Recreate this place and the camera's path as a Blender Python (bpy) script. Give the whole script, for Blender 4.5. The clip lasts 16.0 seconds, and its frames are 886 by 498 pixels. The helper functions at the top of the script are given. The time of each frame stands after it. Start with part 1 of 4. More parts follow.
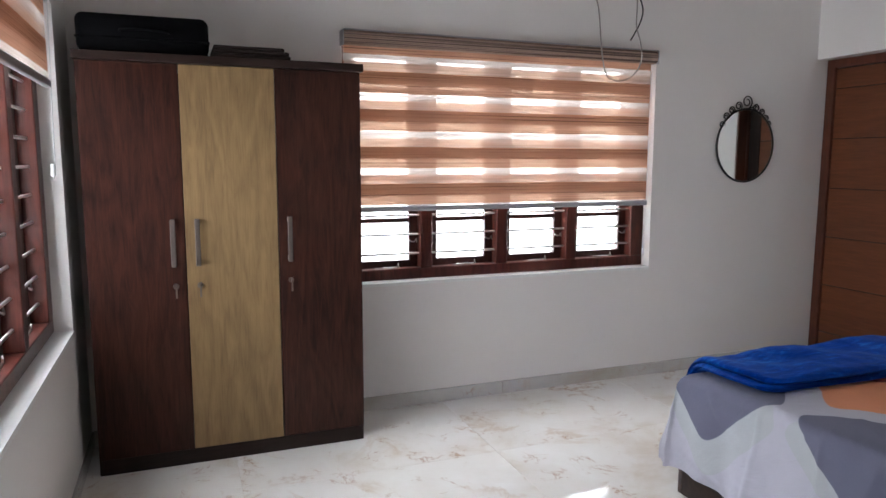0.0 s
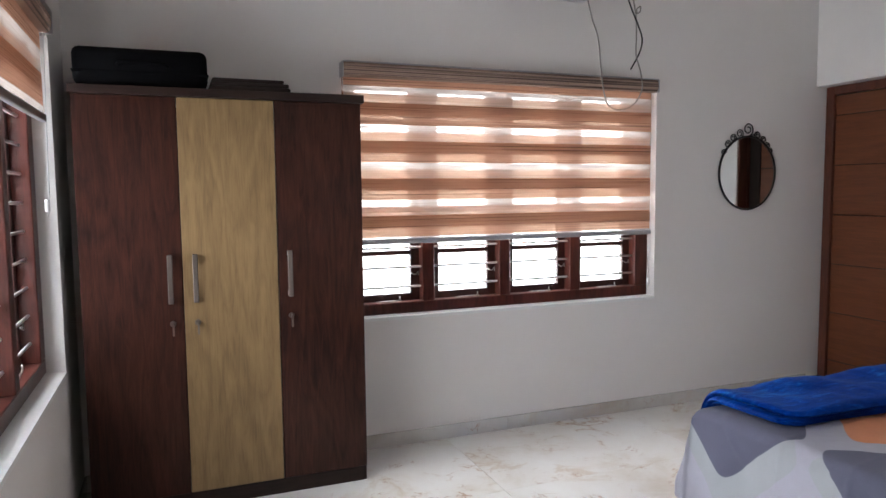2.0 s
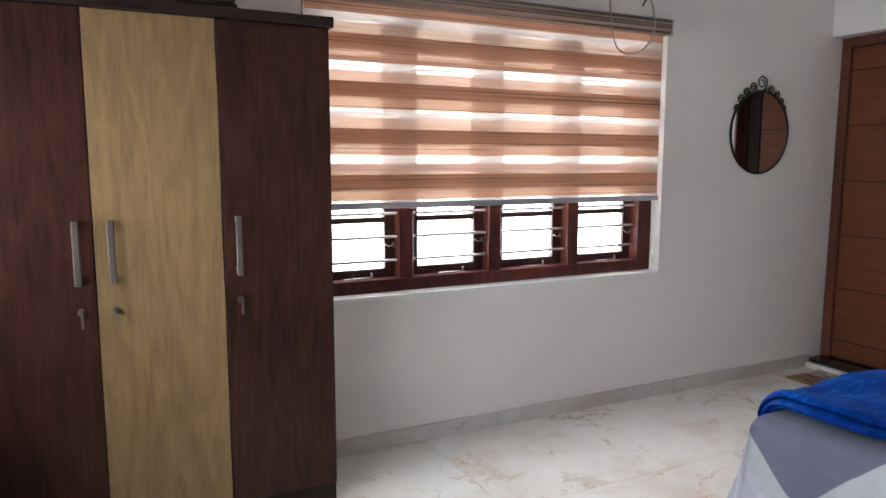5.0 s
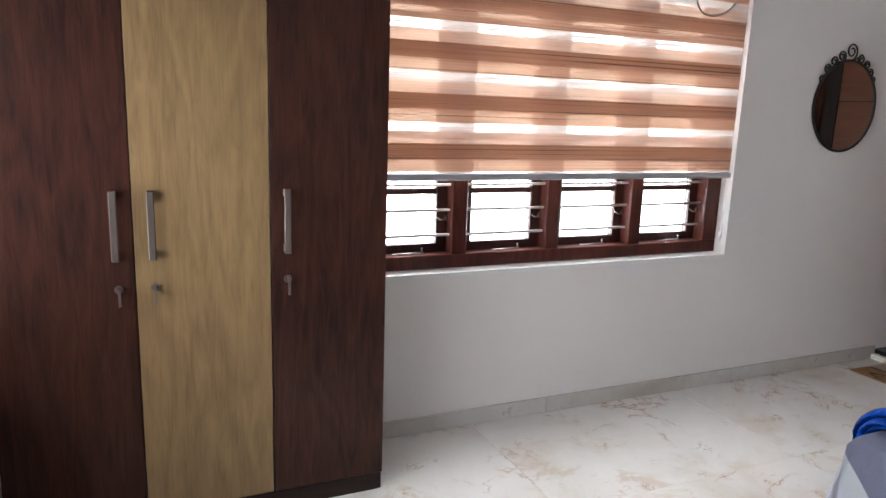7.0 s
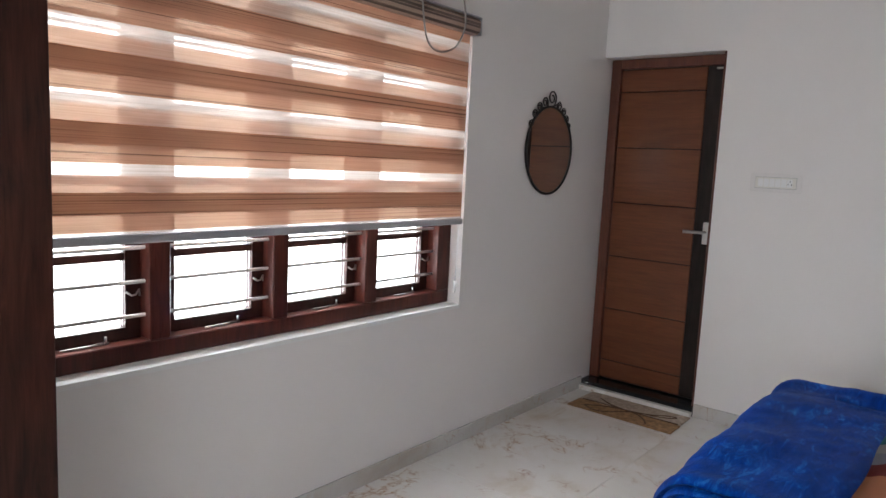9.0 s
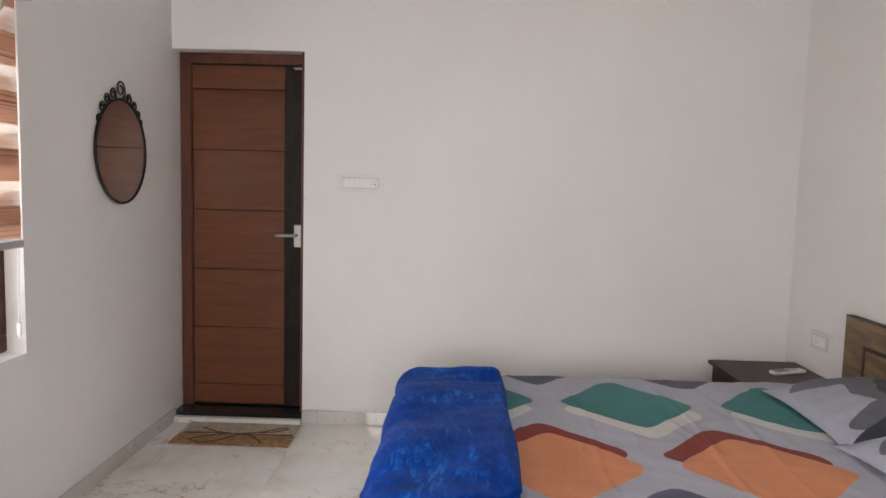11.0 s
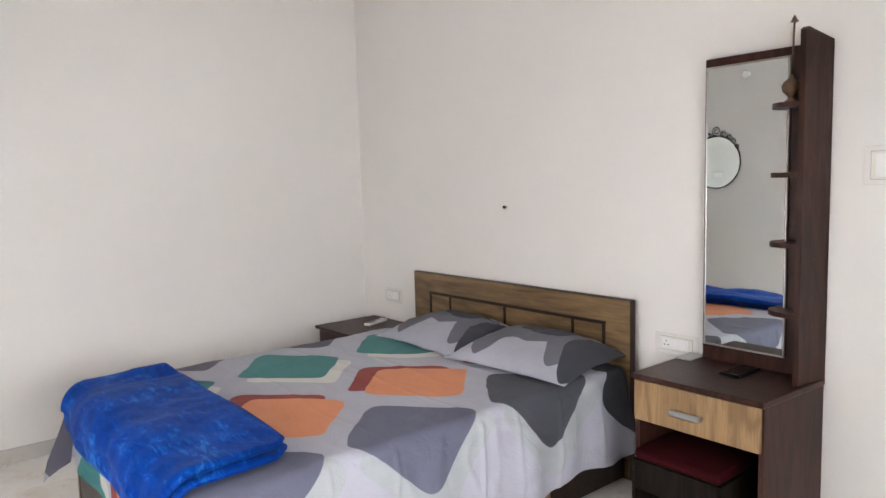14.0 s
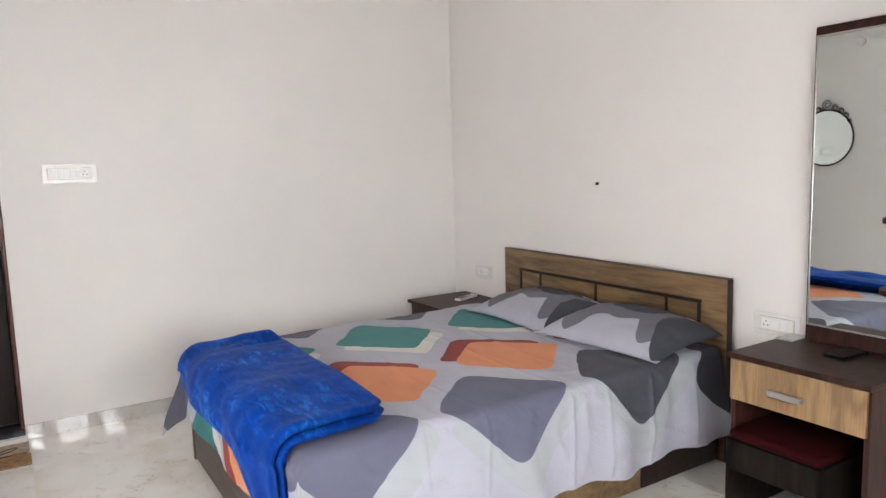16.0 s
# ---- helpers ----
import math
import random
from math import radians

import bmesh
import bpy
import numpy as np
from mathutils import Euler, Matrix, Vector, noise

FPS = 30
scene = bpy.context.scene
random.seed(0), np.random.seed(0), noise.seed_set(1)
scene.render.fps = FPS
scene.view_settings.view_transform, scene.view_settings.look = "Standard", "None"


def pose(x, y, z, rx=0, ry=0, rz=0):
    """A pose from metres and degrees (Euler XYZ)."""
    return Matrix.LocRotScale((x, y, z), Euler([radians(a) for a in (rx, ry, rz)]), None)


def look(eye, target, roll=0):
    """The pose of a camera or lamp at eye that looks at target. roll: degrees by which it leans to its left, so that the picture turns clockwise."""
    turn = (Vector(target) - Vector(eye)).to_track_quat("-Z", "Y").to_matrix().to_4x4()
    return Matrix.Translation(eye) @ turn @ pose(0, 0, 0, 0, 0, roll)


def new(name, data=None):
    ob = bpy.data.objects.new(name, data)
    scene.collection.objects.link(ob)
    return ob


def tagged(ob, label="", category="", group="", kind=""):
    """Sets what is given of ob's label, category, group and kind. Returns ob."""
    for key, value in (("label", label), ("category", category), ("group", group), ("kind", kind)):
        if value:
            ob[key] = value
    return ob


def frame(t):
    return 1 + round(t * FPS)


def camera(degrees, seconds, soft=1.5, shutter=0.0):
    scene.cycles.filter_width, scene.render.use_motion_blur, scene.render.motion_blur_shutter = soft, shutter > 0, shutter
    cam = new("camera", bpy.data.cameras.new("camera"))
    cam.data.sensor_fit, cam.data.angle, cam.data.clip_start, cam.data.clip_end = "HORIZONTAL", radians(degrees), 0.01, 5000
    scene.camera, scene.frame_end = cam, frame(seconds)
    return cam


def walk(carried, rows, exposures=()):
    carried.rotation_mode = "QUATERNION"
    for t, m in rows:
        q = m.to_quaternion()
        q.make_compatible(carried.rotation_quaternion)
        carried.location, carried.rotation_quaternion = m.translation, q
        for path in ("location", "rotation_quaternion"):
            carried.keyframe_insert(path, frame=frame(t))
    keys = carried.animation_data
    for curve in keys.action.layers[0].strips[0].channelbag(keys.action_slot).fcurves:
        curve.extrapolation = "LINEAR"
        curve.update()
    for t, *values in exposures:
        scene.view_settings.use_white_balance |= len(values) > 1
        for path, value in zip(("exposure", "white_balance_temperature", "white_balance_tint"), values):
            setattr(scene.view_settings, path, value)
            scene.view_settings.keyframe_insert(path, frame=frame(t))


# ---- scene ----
cam = camera(65.6, 16.0)
PATH = [
    (0, (0.012, 0.226, 1.415), (0.723, 2.077, 1.16), 0.1),
    (0.5, (0.017, 0.232, 1.425), (0.719, 2.099, 1.278), -0.6),
    (1, (0.027, 0.228, 1.439), (0.688, 2.115, 1.373), -1.0),
    (1.5, (0.021, 0.258, 1.438), (0.692, 2.14, 1.344), -1.1),
    (2, (0.004, 0.306, 1.411), (0.73, 2.162, 1.247), -0.6),
    (2.5, (-0.021, 0.353, 1.377), (0.695, 2.207, 1.155), -0.9),
    (3, (-0.021, 0.446, 1.376), (0.649, 2.302, 1.048), -1.2),
    (3.5, (0.014, 0.63, 1.394), (0.719, 2.475, 1.075), -0.7),
    (4, (0.084, 0.81, 1.431), (1.063, 2.538, 1.197), 0.0),
    (4.5, (0.1, 0.92, 1.36), (1.214, 2.565, 1.127), 0.2),
    (4.7, (0.091, 0.949, 1.347), (1.06, 2.684, 1.119), -0.7),
    (6.8, (0.038, 1.197, 1.413), (0.753, 3.027, 1.035), 1.7),
    (7, (0.057, 1.25, 1.417), (0.856, 3.041, 1.025), 2.0),
    (7.5, (0.098, 1.375, 1.414), (1.033, 3.093, 0.997), 2.4),
    (8, (0.179, 1.49, 1.405), (1.32, 3.099, 1.073), 1.8),
    (8.2, (0.185, 1.565, 1.422), (1.406, 3.119, 1.111), 2.3),
    (10.3, (0.31, 2.131, 1.412), (2.217, 2.705, 1.219), 0.6),
    (10.5, (0.329, 2.154, 1.424), (2.267, 2.61, 1.234), 0.6),
    (11, (0.35, 2.29, 1.399), (2.341, 2.328, 1.215), 1.5),
    (11.5, (0.334, 2.442, 1.382), (2.305, 2.151, 1.203), 0.3),
    (12, (0.237, 2.537, 1.351), (2.136, 1.952, 1.129), 0.1),
    (12.5, (0.161, 2.66, 1.379), (1.973, 1.856, 1.111), 0.3),
    (13, (0.173, 2.865, 1.394), (1.832, 1.787, 1.102), 1.1),
    (13.5, (0.136, 2.996, 1.393), (1.647, 1.71, 1.145), 0.0),
    (14, (0.081, 3.077, 1.416), (1.617, 1.812, 1.218), -1.5),
    (14.5, (0.067, 3.113, 1.405), (1.683, 1.955, 1.188), -1.8),
    (15, (0.058, 3.122, 1.399), (1.711, 2.019, 1.175), -2.0),
    (15.5, (0.05, 3.122, 1.391), (1.727, 2.055, 1.171), -1.8),
    (16, (0.05, 3.121, 1.396), (1.732, 2.068, 1.149), -1.7),
]
EXPOSURES = [(0.0, -0.58, 6100, 10), (0.5, -0.58, 6180, 10), (1.0, -0.57, 6280, 10), (1.5, -0.57, 6180, 10), (3.0, -0.56, 6130, 10), (4.0, -0.56, 6180, 10), (4.7, -0.56, 6180, 10),
             (7.0, -0.43, 6180, 10), (7.5, -0.43, 6180, 10), (8.0, -0.78, 6200, 10), (10.5, -0.50, 6450, 10), (11.0, -0.23, 6600, 10), (11.5, -0.10, 6600, 10), (12.0, 0.02, 6550, 9.7), (12.5, 0.03, 6500, 9.5), (14.0, 0.10, 6470, 9), (16.0, 0.15, 6470, 9)]
walk(cam, [(t, look(eye, target, roll)) for t, eye, target, roll in PATH], EXPOSURES)

# ---- light ----
world = bpy.data.worlds.new("sky")
world.use_nodes = True
scene.world = world
wn = world.node_tree
sky = wn.nodes.new("ShaderNodeTexSky")
sky.sky_type, sky.sun_disc, sky.sun_elevation, sky.sun_rotation = "NISHITA", False, radians(50), radians(200)
wn.links.new(sky.outputs[0], wn.nodes["Background"].inputs[0])
wn.nodes["Background"].inputs[1].default_value = 0.12
SUN = bpy.data.lights.new("sun", "SUN")
SUN.energy, SUN.angle, SUN.color = 1.0, radians(12), (1.0, 0.96, 0.9)
new("sun", SUN).matrix_world = look((3, 12, 14), (0, 0, 0))


def window_light(name, m, w, h, power):
    lamp = bpy.data.lights.new(name, "AREA")
    lamp.shape, lamp.size, lamp.size_y, lamp.energy, lamp.color = "RECTANGLE", w, h, power, (0.98, 0.98, 1.0)
    ob = new(name, lamp)
    ob.matrix_world = m
    return ob


window_light("window_daylight", look((2.40, 4.50, 1.36), (2.40, 0.5, -0.20)), 4.2, 1.80, 425)
window_light("window_daylight", look((-0.98, 2.90, 1.34), (3.02, 2.90, 0.30)), 3.6, 1.80, 348)


# ---- materials ----
def material(name):
    m = bpy.data.materials.new(name)
    m.use_nodes = True
    return m, m.node_tree, m.node_tree.nodes["Principled BSDF"]


def node(nt, kind, **values):
    n = nt.nodes.new("ShaderNode" + kind)
    for key, v in values.items():
        n.inputs[key.replace("_", " ")].default_value = v
    return n


def mapped(nt, scale=(1, 1, 1), source="Object", rnd=0.0):
    c = nt.nodes.new("ShaderNodeTexCoord")
    mp = nt.nodes.new("ShaderNodeMapping")
    mp.inputs["Scale"].default_value = scale
    nt.links.new(c.outputs[source], mp.inputs[0])
    if rnd:
        info = nt.nodes.new("ShaderNodeObjectInfo")
        mul = node(nt, "VectorMath")
        mul.operation = "SCALE"
        mul.inputs[0].default_value = (rnd, rnd * 1.7, rnd * 0.6)
        nt.links.new(info.outputs["Random"], mul.inputs["Scale"])
        nt.links.new(mul.outputs[0], mp.inputs["Location"])
    return mp.outputs[0]


def ramp(nt, fac, stops):
    r = nt.nodes.new("ShaderNodeValToRGB")
    while len(r.color_ramp.elements) < len(stops):
        r.color_ramp.elements.new(0.5)
    for e, (p, c) in zip(r.color_ramp.elements, stops):
        e.position, e.color = p, (*c, 1) if len(c) == 3 else c
    nt.links.new(fac, r.inputs[0])
    return r.outputs[0]


def grey(v):
    return (v, v, v)


def mix(nt, fac, a, b, blend="MIX"):
    n = nt.nodes.new("ShaderNodeMix")
    n.data_type, n.blend_type = "RGBA", blend
    for s, v in ((n.inputs[0], fac), (n.inputs[6], a), (n.inputs[7], b)):
        if hasattr(v, "is_linked"):
            nt.links.new(v, s)
        else:
            s.default_value = v if isinstance(v, float) else (*v, 1)
    return n.outputs[2]


def maths(nt, op, a, b=None):
    n = nt.nodes.new("ShaderNodeMath")
    n.operation = op
    for s, v in ((n.inputs[0], a), (n.inputs[1], b)):
        if v is None:
            continue
        if hasattr(v, "is_linked"):
            nt.links.new(v, s)
        else:
            s.default_value = v
    return n.outputs[0]


def bump(nt, bsdf, height, strength, distance=0.002):
    b = node(nt, "Bump", Strength=strength, Distance=distance)
    nt.links.new(height, b.inputs["Height"])
    nt.links.new(b.outputs[0], bsdf.inputs["Normal"])


def noise_tex(nt, vec, scale, detail=4.0, rough=0.55, distortion=0.0):
    n = node(nt, "TexNoise", Scale=scale, Detail=detail, Roughness=rough, Distortion=distortion)
    nt.links.new(vec, n.inputs["Vector"])
    return n.outputs[0]


def paint(name, colour, rough=0.6, spread=0.03, grain=140.0, strength=0.12):
    m, nt, b = material(name)
    v = mapped(nt)
    big = noise_tex(nt, v, 1.3, 3)
    lo, hi = [tuple(c * k for c in colour) for k in (1 - spread, 1 + spread * 0.5)]
    nt.links.new(ramp(nt, big, [(0.3, lo), (0.7, hi)]), b.inputs["Base Color"])
    b.inputs["Roughness"].default_value = rough
    bump(nt, b, noise_tex(nt, v, grain, 3), strength, 0.001)
    return m


def wood(name, dark, light, axis=2, rough=0.35, scale=1.0, contrast=(0.38, 0.64), coat=0.0, lined=0.36, arch=0.35):
    """Laminate with long pores, flame-like figure and arched growth rings (arch: how strongly the rings show)."""
    m, nt, b = material(name)
    s = [5.0 * scale] * 3
    s[axis] = 0.85 * scale
    body = noise_tex(nt, mapped(nt, s, rnd=5.0), 1.0, 2, 0.45, 0.7)
    rings = maths(nt, "PINGPONG", maths(nt, "MULTIPLY", body, 13.0), 1.0)
    s2 = [75.0 * scale] * 3
    s2[axis] = 3.2 * scale
    fine = noise_tex(nt, mapped(nt, s2), 2.2, 3, 0.6, 0.3)
    s3 = [30.0 * scale] * 3
    s3[axis] = 3.4 * scale
    figure = noise_tex(nt, mapped(nt, s3, rnd=3.0), 1.0, 6, 0.66, 1.6)
    cloud = noise_tex(nt, mapped(nt, [2.6 * scale] * 3, rnd=7.0), 1.0, 3, 0.5)
    grain = maths(nt, "ADD", maths(nt, "MULTIPLY", figure, 0.72), maths(nt, "MULTIPLY", cloud, 0.28))
    grain = maths(nt, "ADD", grain, maths(nt, "MULTIPLY", maths(nt, "SUBTRACT", rings, 0.5), 0.42 * arch))
    base = ramp(nt, grain, [(contrast[0], dark), (contrast[1], light)])
    lines = ramp(nt, fine, [(0.36, grey(0.58)), (0.54, grey(1.0))])
    nt.links.new(mix(nt, lined, base, lines, "MULTIPLY"), b.inputs["Base Color"])
    nt.links.new(ramp(nt, fine, [(0.2, grey(rough * 0.85)), (0.8, grey(min(1, rough * 1.2)))]), b.inputs["Roughness"])
    b.inputs["Coat Weight"].default_value = coat
    bump(nt, b, fine, 0.12, 0.0006)
    return m


def plain(name, colour, rough=0.4, metal=0.0, grain=60.0, spread=0.08, strength=0.05):
    m, nt, b = material(name)
    n = noise_tex(nt, mapped(nt), grain, 4)
    lo, hi = [tuple(min(1, c * k) for c in colour) for k in (1 - spread, 1 + spread)]
    nt.links.new(ramp(nt, n, [(0.3, lo), (0.7, hi)]), b.inputs["Base Color"])
    b.inputs["Roughness"].default_value, b.inputs["Metallic"].default_value = rough, metal
    bump(nt, b, n, strength, 0.0005)
    return m


def marble(name, rough=0.07, tone=1.0):
    m, nt, b = material(name)
    v = mapped(nt, rnd=9.0)
    cloud = noise_tex(nt, v, 2.2, 6, 0.6, 0.4)
    base = ramp(nt, cloud, [(p, tuple(q * tone for q in c)) for p, c in ((0.28, (0.60, 0.53, 0.44)), (0.46, (0.72, 0.69, 0.645)), (0.72, (0.79, 0.78, 0.755)))])
    for scale, width, colour, amount in ((2.1, 0.009, (0.27, 0.115, 0.05), 0.95), (4.7, 0.010, (0.38, 0.19, 0.10), 0.8), (1.3, 0.035, (0.56, 0.42, 0.29), 0.5), (2.1, 0.045, (0.58, 0.41, 0.26), 0.40)):
        n = noise_tex(nt, v, scale, 7, 0.62, 0.9)
        ridge = maths(nt, "ABSOLUTE", maths(nt, "SUBTRACT", n, 0.5))
        line = ramp(nt, ridge, [(0.0, grey(1)), (width, grey(0))])
        patch = ramp(nt, noise_tex(nt, v, scale * 1.1 + 0.7, 3), [(0.53, grey(0)), (0.64, grey(amount))])
        f = maths(nt, "MULTIPLY", line, patch)
        base = mix(nt, f, base, colour)
    nt.links.new(base, b.inputs["Base Color"])
    nt.links.new(ramp(nt, cloud, [(0.3, grey(rough * 1.5)), (0.7, grey(rough * 0.8))]), b.inputs["Roughness"])
    bump(nt, b, noise_tex(nt, v, 3.0, 2), 0.012, 0.001)
    return m


def blind_cloth(name, colour, clear, weave, pass_on, tint=(1, 1, 1)):
    m, nt, b = material(name)
    out = nt.nodes["Material Output"]
    lines = noise_tex(nt, mapped(nt, (0.35, 0.35, 170.0)), 1.0, 2, 0.6)
    streak = noise_tex(nt, mapped(nt, (2.5, 2.5, 420.0)), 1.0, 3, 0.6)
    col = ramp(nt, lines, [(0.36, tuple(c * weave for c in colour)), (0.43, colour), (0.75, tuple(min(1, c * 1.06) for c in colour))])
    col = mix(nt, 0.35, col, ramp(nt, streak, [(0.35, grey(0.6)), (0.6, grey(1.0))]), "MULTIPLY")
    dif, tra, cle = (nt.nodes.new("ShaderNodeBsdf" + k) for k in ("Diffuse", "Translucent", "Transparent"))
    cle.inputs[0].default_value = (*tint, 1)
    nt.links.new(col, dif.inputs[0])
    nt.links.new(col, tra.inputs[0])
    one, two = nt.nodes.new("ShaderNodeMixShader"), nt.nodes.new("ShaderNodeMixShader")
    one.inputs[0].default_value, two.inputs[0].default_value = pass_on, clear
    nt.links.new(dif.outputs[0], one.inputs[1])
    nt.links.new(tra.outputs[0], one.inputs[2])
    nt.links.new(one.outputs[0], two.inputs[1])
    nt.links.new(cle.outputs[0], two.inputs[2])
    nt.links.new(two.outputs[0], out.inputs[0])
    nt.nodes.remove(b)
    return m


def striped(name, dark, light):
    m, nt, b = material(name)
    lines = noise_tex(nt, mapped(nt, (0.35, 0.35, 190.0)), 1.0, 2, 0.6)
    nt.links.new(ramp(nt, lines, [(0.40, dark), (0.54, light)]), b.inputs["Base Color"])
    b.inputs["Roughness"].default_value = 0.7
    bump(nt, b, lines, 0.3, 0.001)
    return m


def glass(name):
    m, nt, b = material(name)
    b.inputs["Base Color"].default_value = (0.97, 0.99, 0.98, 1)
    b.inputs["Transmission Weight"].default_value, b.inputs["Roughness"].default_value, b.inputs["IOR"].default_value = 1.0, 0.02, 1.45
    return m


def mirror_glass(name):
    m, nt, b = material(name)
    n = noise_tex(nt, mapped(nt), 5.0, 3)
    nt.links.new(ramp(nt, n, [(0.3, (0.85, 0.89, 0.875)), (0.7, (0.87, 0.91, 0.895))]), b.inputs["Base Color"])
    b.inputs["Metallic"].default_value, b.inputs["Roughness"].default_value = 1.0, 0.015
    return m


def diamonds(nt, x, y, cx, cy, a, b, pitch=0.65):
    """1 inside a row of rounded diamonds along y, 0 outside."""
    def soft(d, size):
        d2 = maths(nt, "ADD", maths(nt, "MULTIPLY", d, d), 0.034 ** 2)
        return maths(nt, "DIVIDE", maths(nt, "SQRT", d2), size)
    dx = soft(maths(nt, "SUBTRACT", x, cx), a * 1.10)
    w = maths(nt, "FLOORED_MODULO", maths(nt, "ADD", maths(nt, "SUBTRACT", y, cy), pitch / 2), pitch)
    dy = soft(maths(nt, "SUBTRACT", w, pitch / 2), b * 1.10)
    s = maths(nt, "ADD", dx, dy)
    return ramp(nt, s, [(0.985, grey(1)), (1.0, grey(0))])


def cloth_uv(nt, wobble=0.05):
    c = nt.nodes.new("ShaderNodeTexCoord")
    n = node(nt, "TexNoise", Scale=4.0, Detail=2.0)
    nt.links.new(c.outputs["UV"], n.inputs["Vector"])
    sub = node(nt, "VectorMath")
    sub.operation = "SUBTRACT"
    nt.links.new(n.outputs["Color"], sub.inputs[0])
    sub.inputs[1].default_value = (0.5, 0.5, 0.5)
    sc = node(nt, "VectorMath")
    sc.operation = "SCALE"
    sc.inputs["Scale"].default_value = wobble
    nt.links.new(sub.outputs[0], sc.inputs[0])
    add = node(nt, "VectorMath")
    add.operation = "ADD"
    nt.links.new(c.outputs["UV"], add.inputs[0])
    nt.links.new(sc.outputs[0], add.inputs[1])
    sep = nt.nodes.new("ShaderNodeSeparateXYZ")
    nt.links.new(add.outputs[0], sep.inputs[0])
    return c.outputs["UV"], sep.outputs[0], sep.outputs[1]


def cotton_finish(nt, b, uv, colour):
    weave = noise_tex(nt, uv, 260.0, 2)
    soft = noise_tex(nt, uv, 7.0, 4)
    tone = ramp(nt, soft, [(0.3, grey(0.93)), (0.7, grey(1.0))])
    nt.links.new(mix(nt, 1.0, colour, tone, "MULTIPLY"), b.inputs["Base Color"])
    b.inputs["Roughness"].default_value = 0.85
    b.inputs["Sheen Weight"].default_value = 0.02
    crease = noise_tex(nt, uv, 3.2, 6, 0.6, 1.4)
    ridge = maths(nt, "ABSOLUTE", maths(nt, "SUBTRACT", crease, 0.5))
    small = noise_tex(nt, uv, 9.0, 5, 0.6, 1.0)
    ridge2 = maths(nt, "ABSOLUTE", maths(nt, "SUBTRACT", small, 0.5))
    lines = maths(nt, "ADD", maths(nt, "MULTIPLY", maths(nt, "MINIMUM", ridge, 0.10), 3.2), maths(nt, "MULTIPLY", maths(nt, "MINIMUM", ridge2, 0.09), 0.9))
    h = maths(nt, "ADD", maths(nt, "MULTIPLY", weave, 0.10), maths(nt, "ADD", maths(nt, "MULTIPLY", soft, 0.6), lines))
    bump(nt, b, h, 0.42, 0.008)


LILAC, CHARCOAL, SLATE = (0.425, 0.425, 0.495), (0.036, 0.038, 0.052), (0.115, 0.118, 0.175)


def printed_sheet(name):
    m, nt, b = material(name)
    uv, x, y = cloth_uv(nt)
    col = LILAC
    pale = (0.392, 0.412, 0.436)
    col = mix(nt, diamonds(nt, x, y, 1.905, 1.625, 0.315, 0.305), col, pale)
    col = mix(nt, diamonds(nt, x, y, 3.60, 1.27, 0.30, 0.275), col, (0.105, 0.10, 0.135))
    col = mix(nt, diamonds(nt, x, y, 2.97, 1.585, 0.29, 0.275), col, (0.62, 0.60, 0.56))
    col = mix(nt, diamonds(nt, x, y, 3.075, 1.585, 0.29, 0.275), col, (0.045, 0.20, 0.20))
    col = mix(nt, diamonds(nt, x, y, 2.53, 1.325, 0.28, 0.275), col, (0.24, 0.030, 0.022))
    col = mix(nt, diamonds(nt, x, y, 2.435, 1.30, 0.28, 0.275), col, (0.66, 0.255, 0.12))
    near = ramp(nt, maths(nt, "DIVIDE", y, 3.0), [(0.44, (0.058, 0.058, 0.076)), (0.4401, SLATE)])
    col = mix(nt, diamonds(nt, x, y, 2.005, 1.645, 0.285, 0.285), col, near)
    col = mix(nt, diamonds(nt, x, y, 1.85, 0.43, 0.25, 0.25, 9.0), col, CHARCOAL)
    cotton_finish(nt, b, uv, col)
    return m


def printed_pillow(name):
    m, nt, b = material(name)
    uv, x, y = cloth_uv(nt, 0.06)
    pale = tuple(0.86 * c for c in LILAC)
    col = pale
    grey_print = (0.125, 0.124, 0.150)
    for cx, cy, a, c, tone in ((0.17, 0.25, 0.15, 0.24, grey_print), (0.36, 0.34, 0.33, 0.16, grey_print), (0.40, 0.375, 0.25, 0.11, CHARCOAL), (0.585, 0.25, 0.12, 0.22, grey_print), (0.70, 0.27, 0.145, 0.30, CHARCOAL)):
        col = mix(nt, diamonds(nt, x, y, cx, cy, a, c, 9.0), col, tone)
    cotton_finish(nt, b, uv, col)
    return m


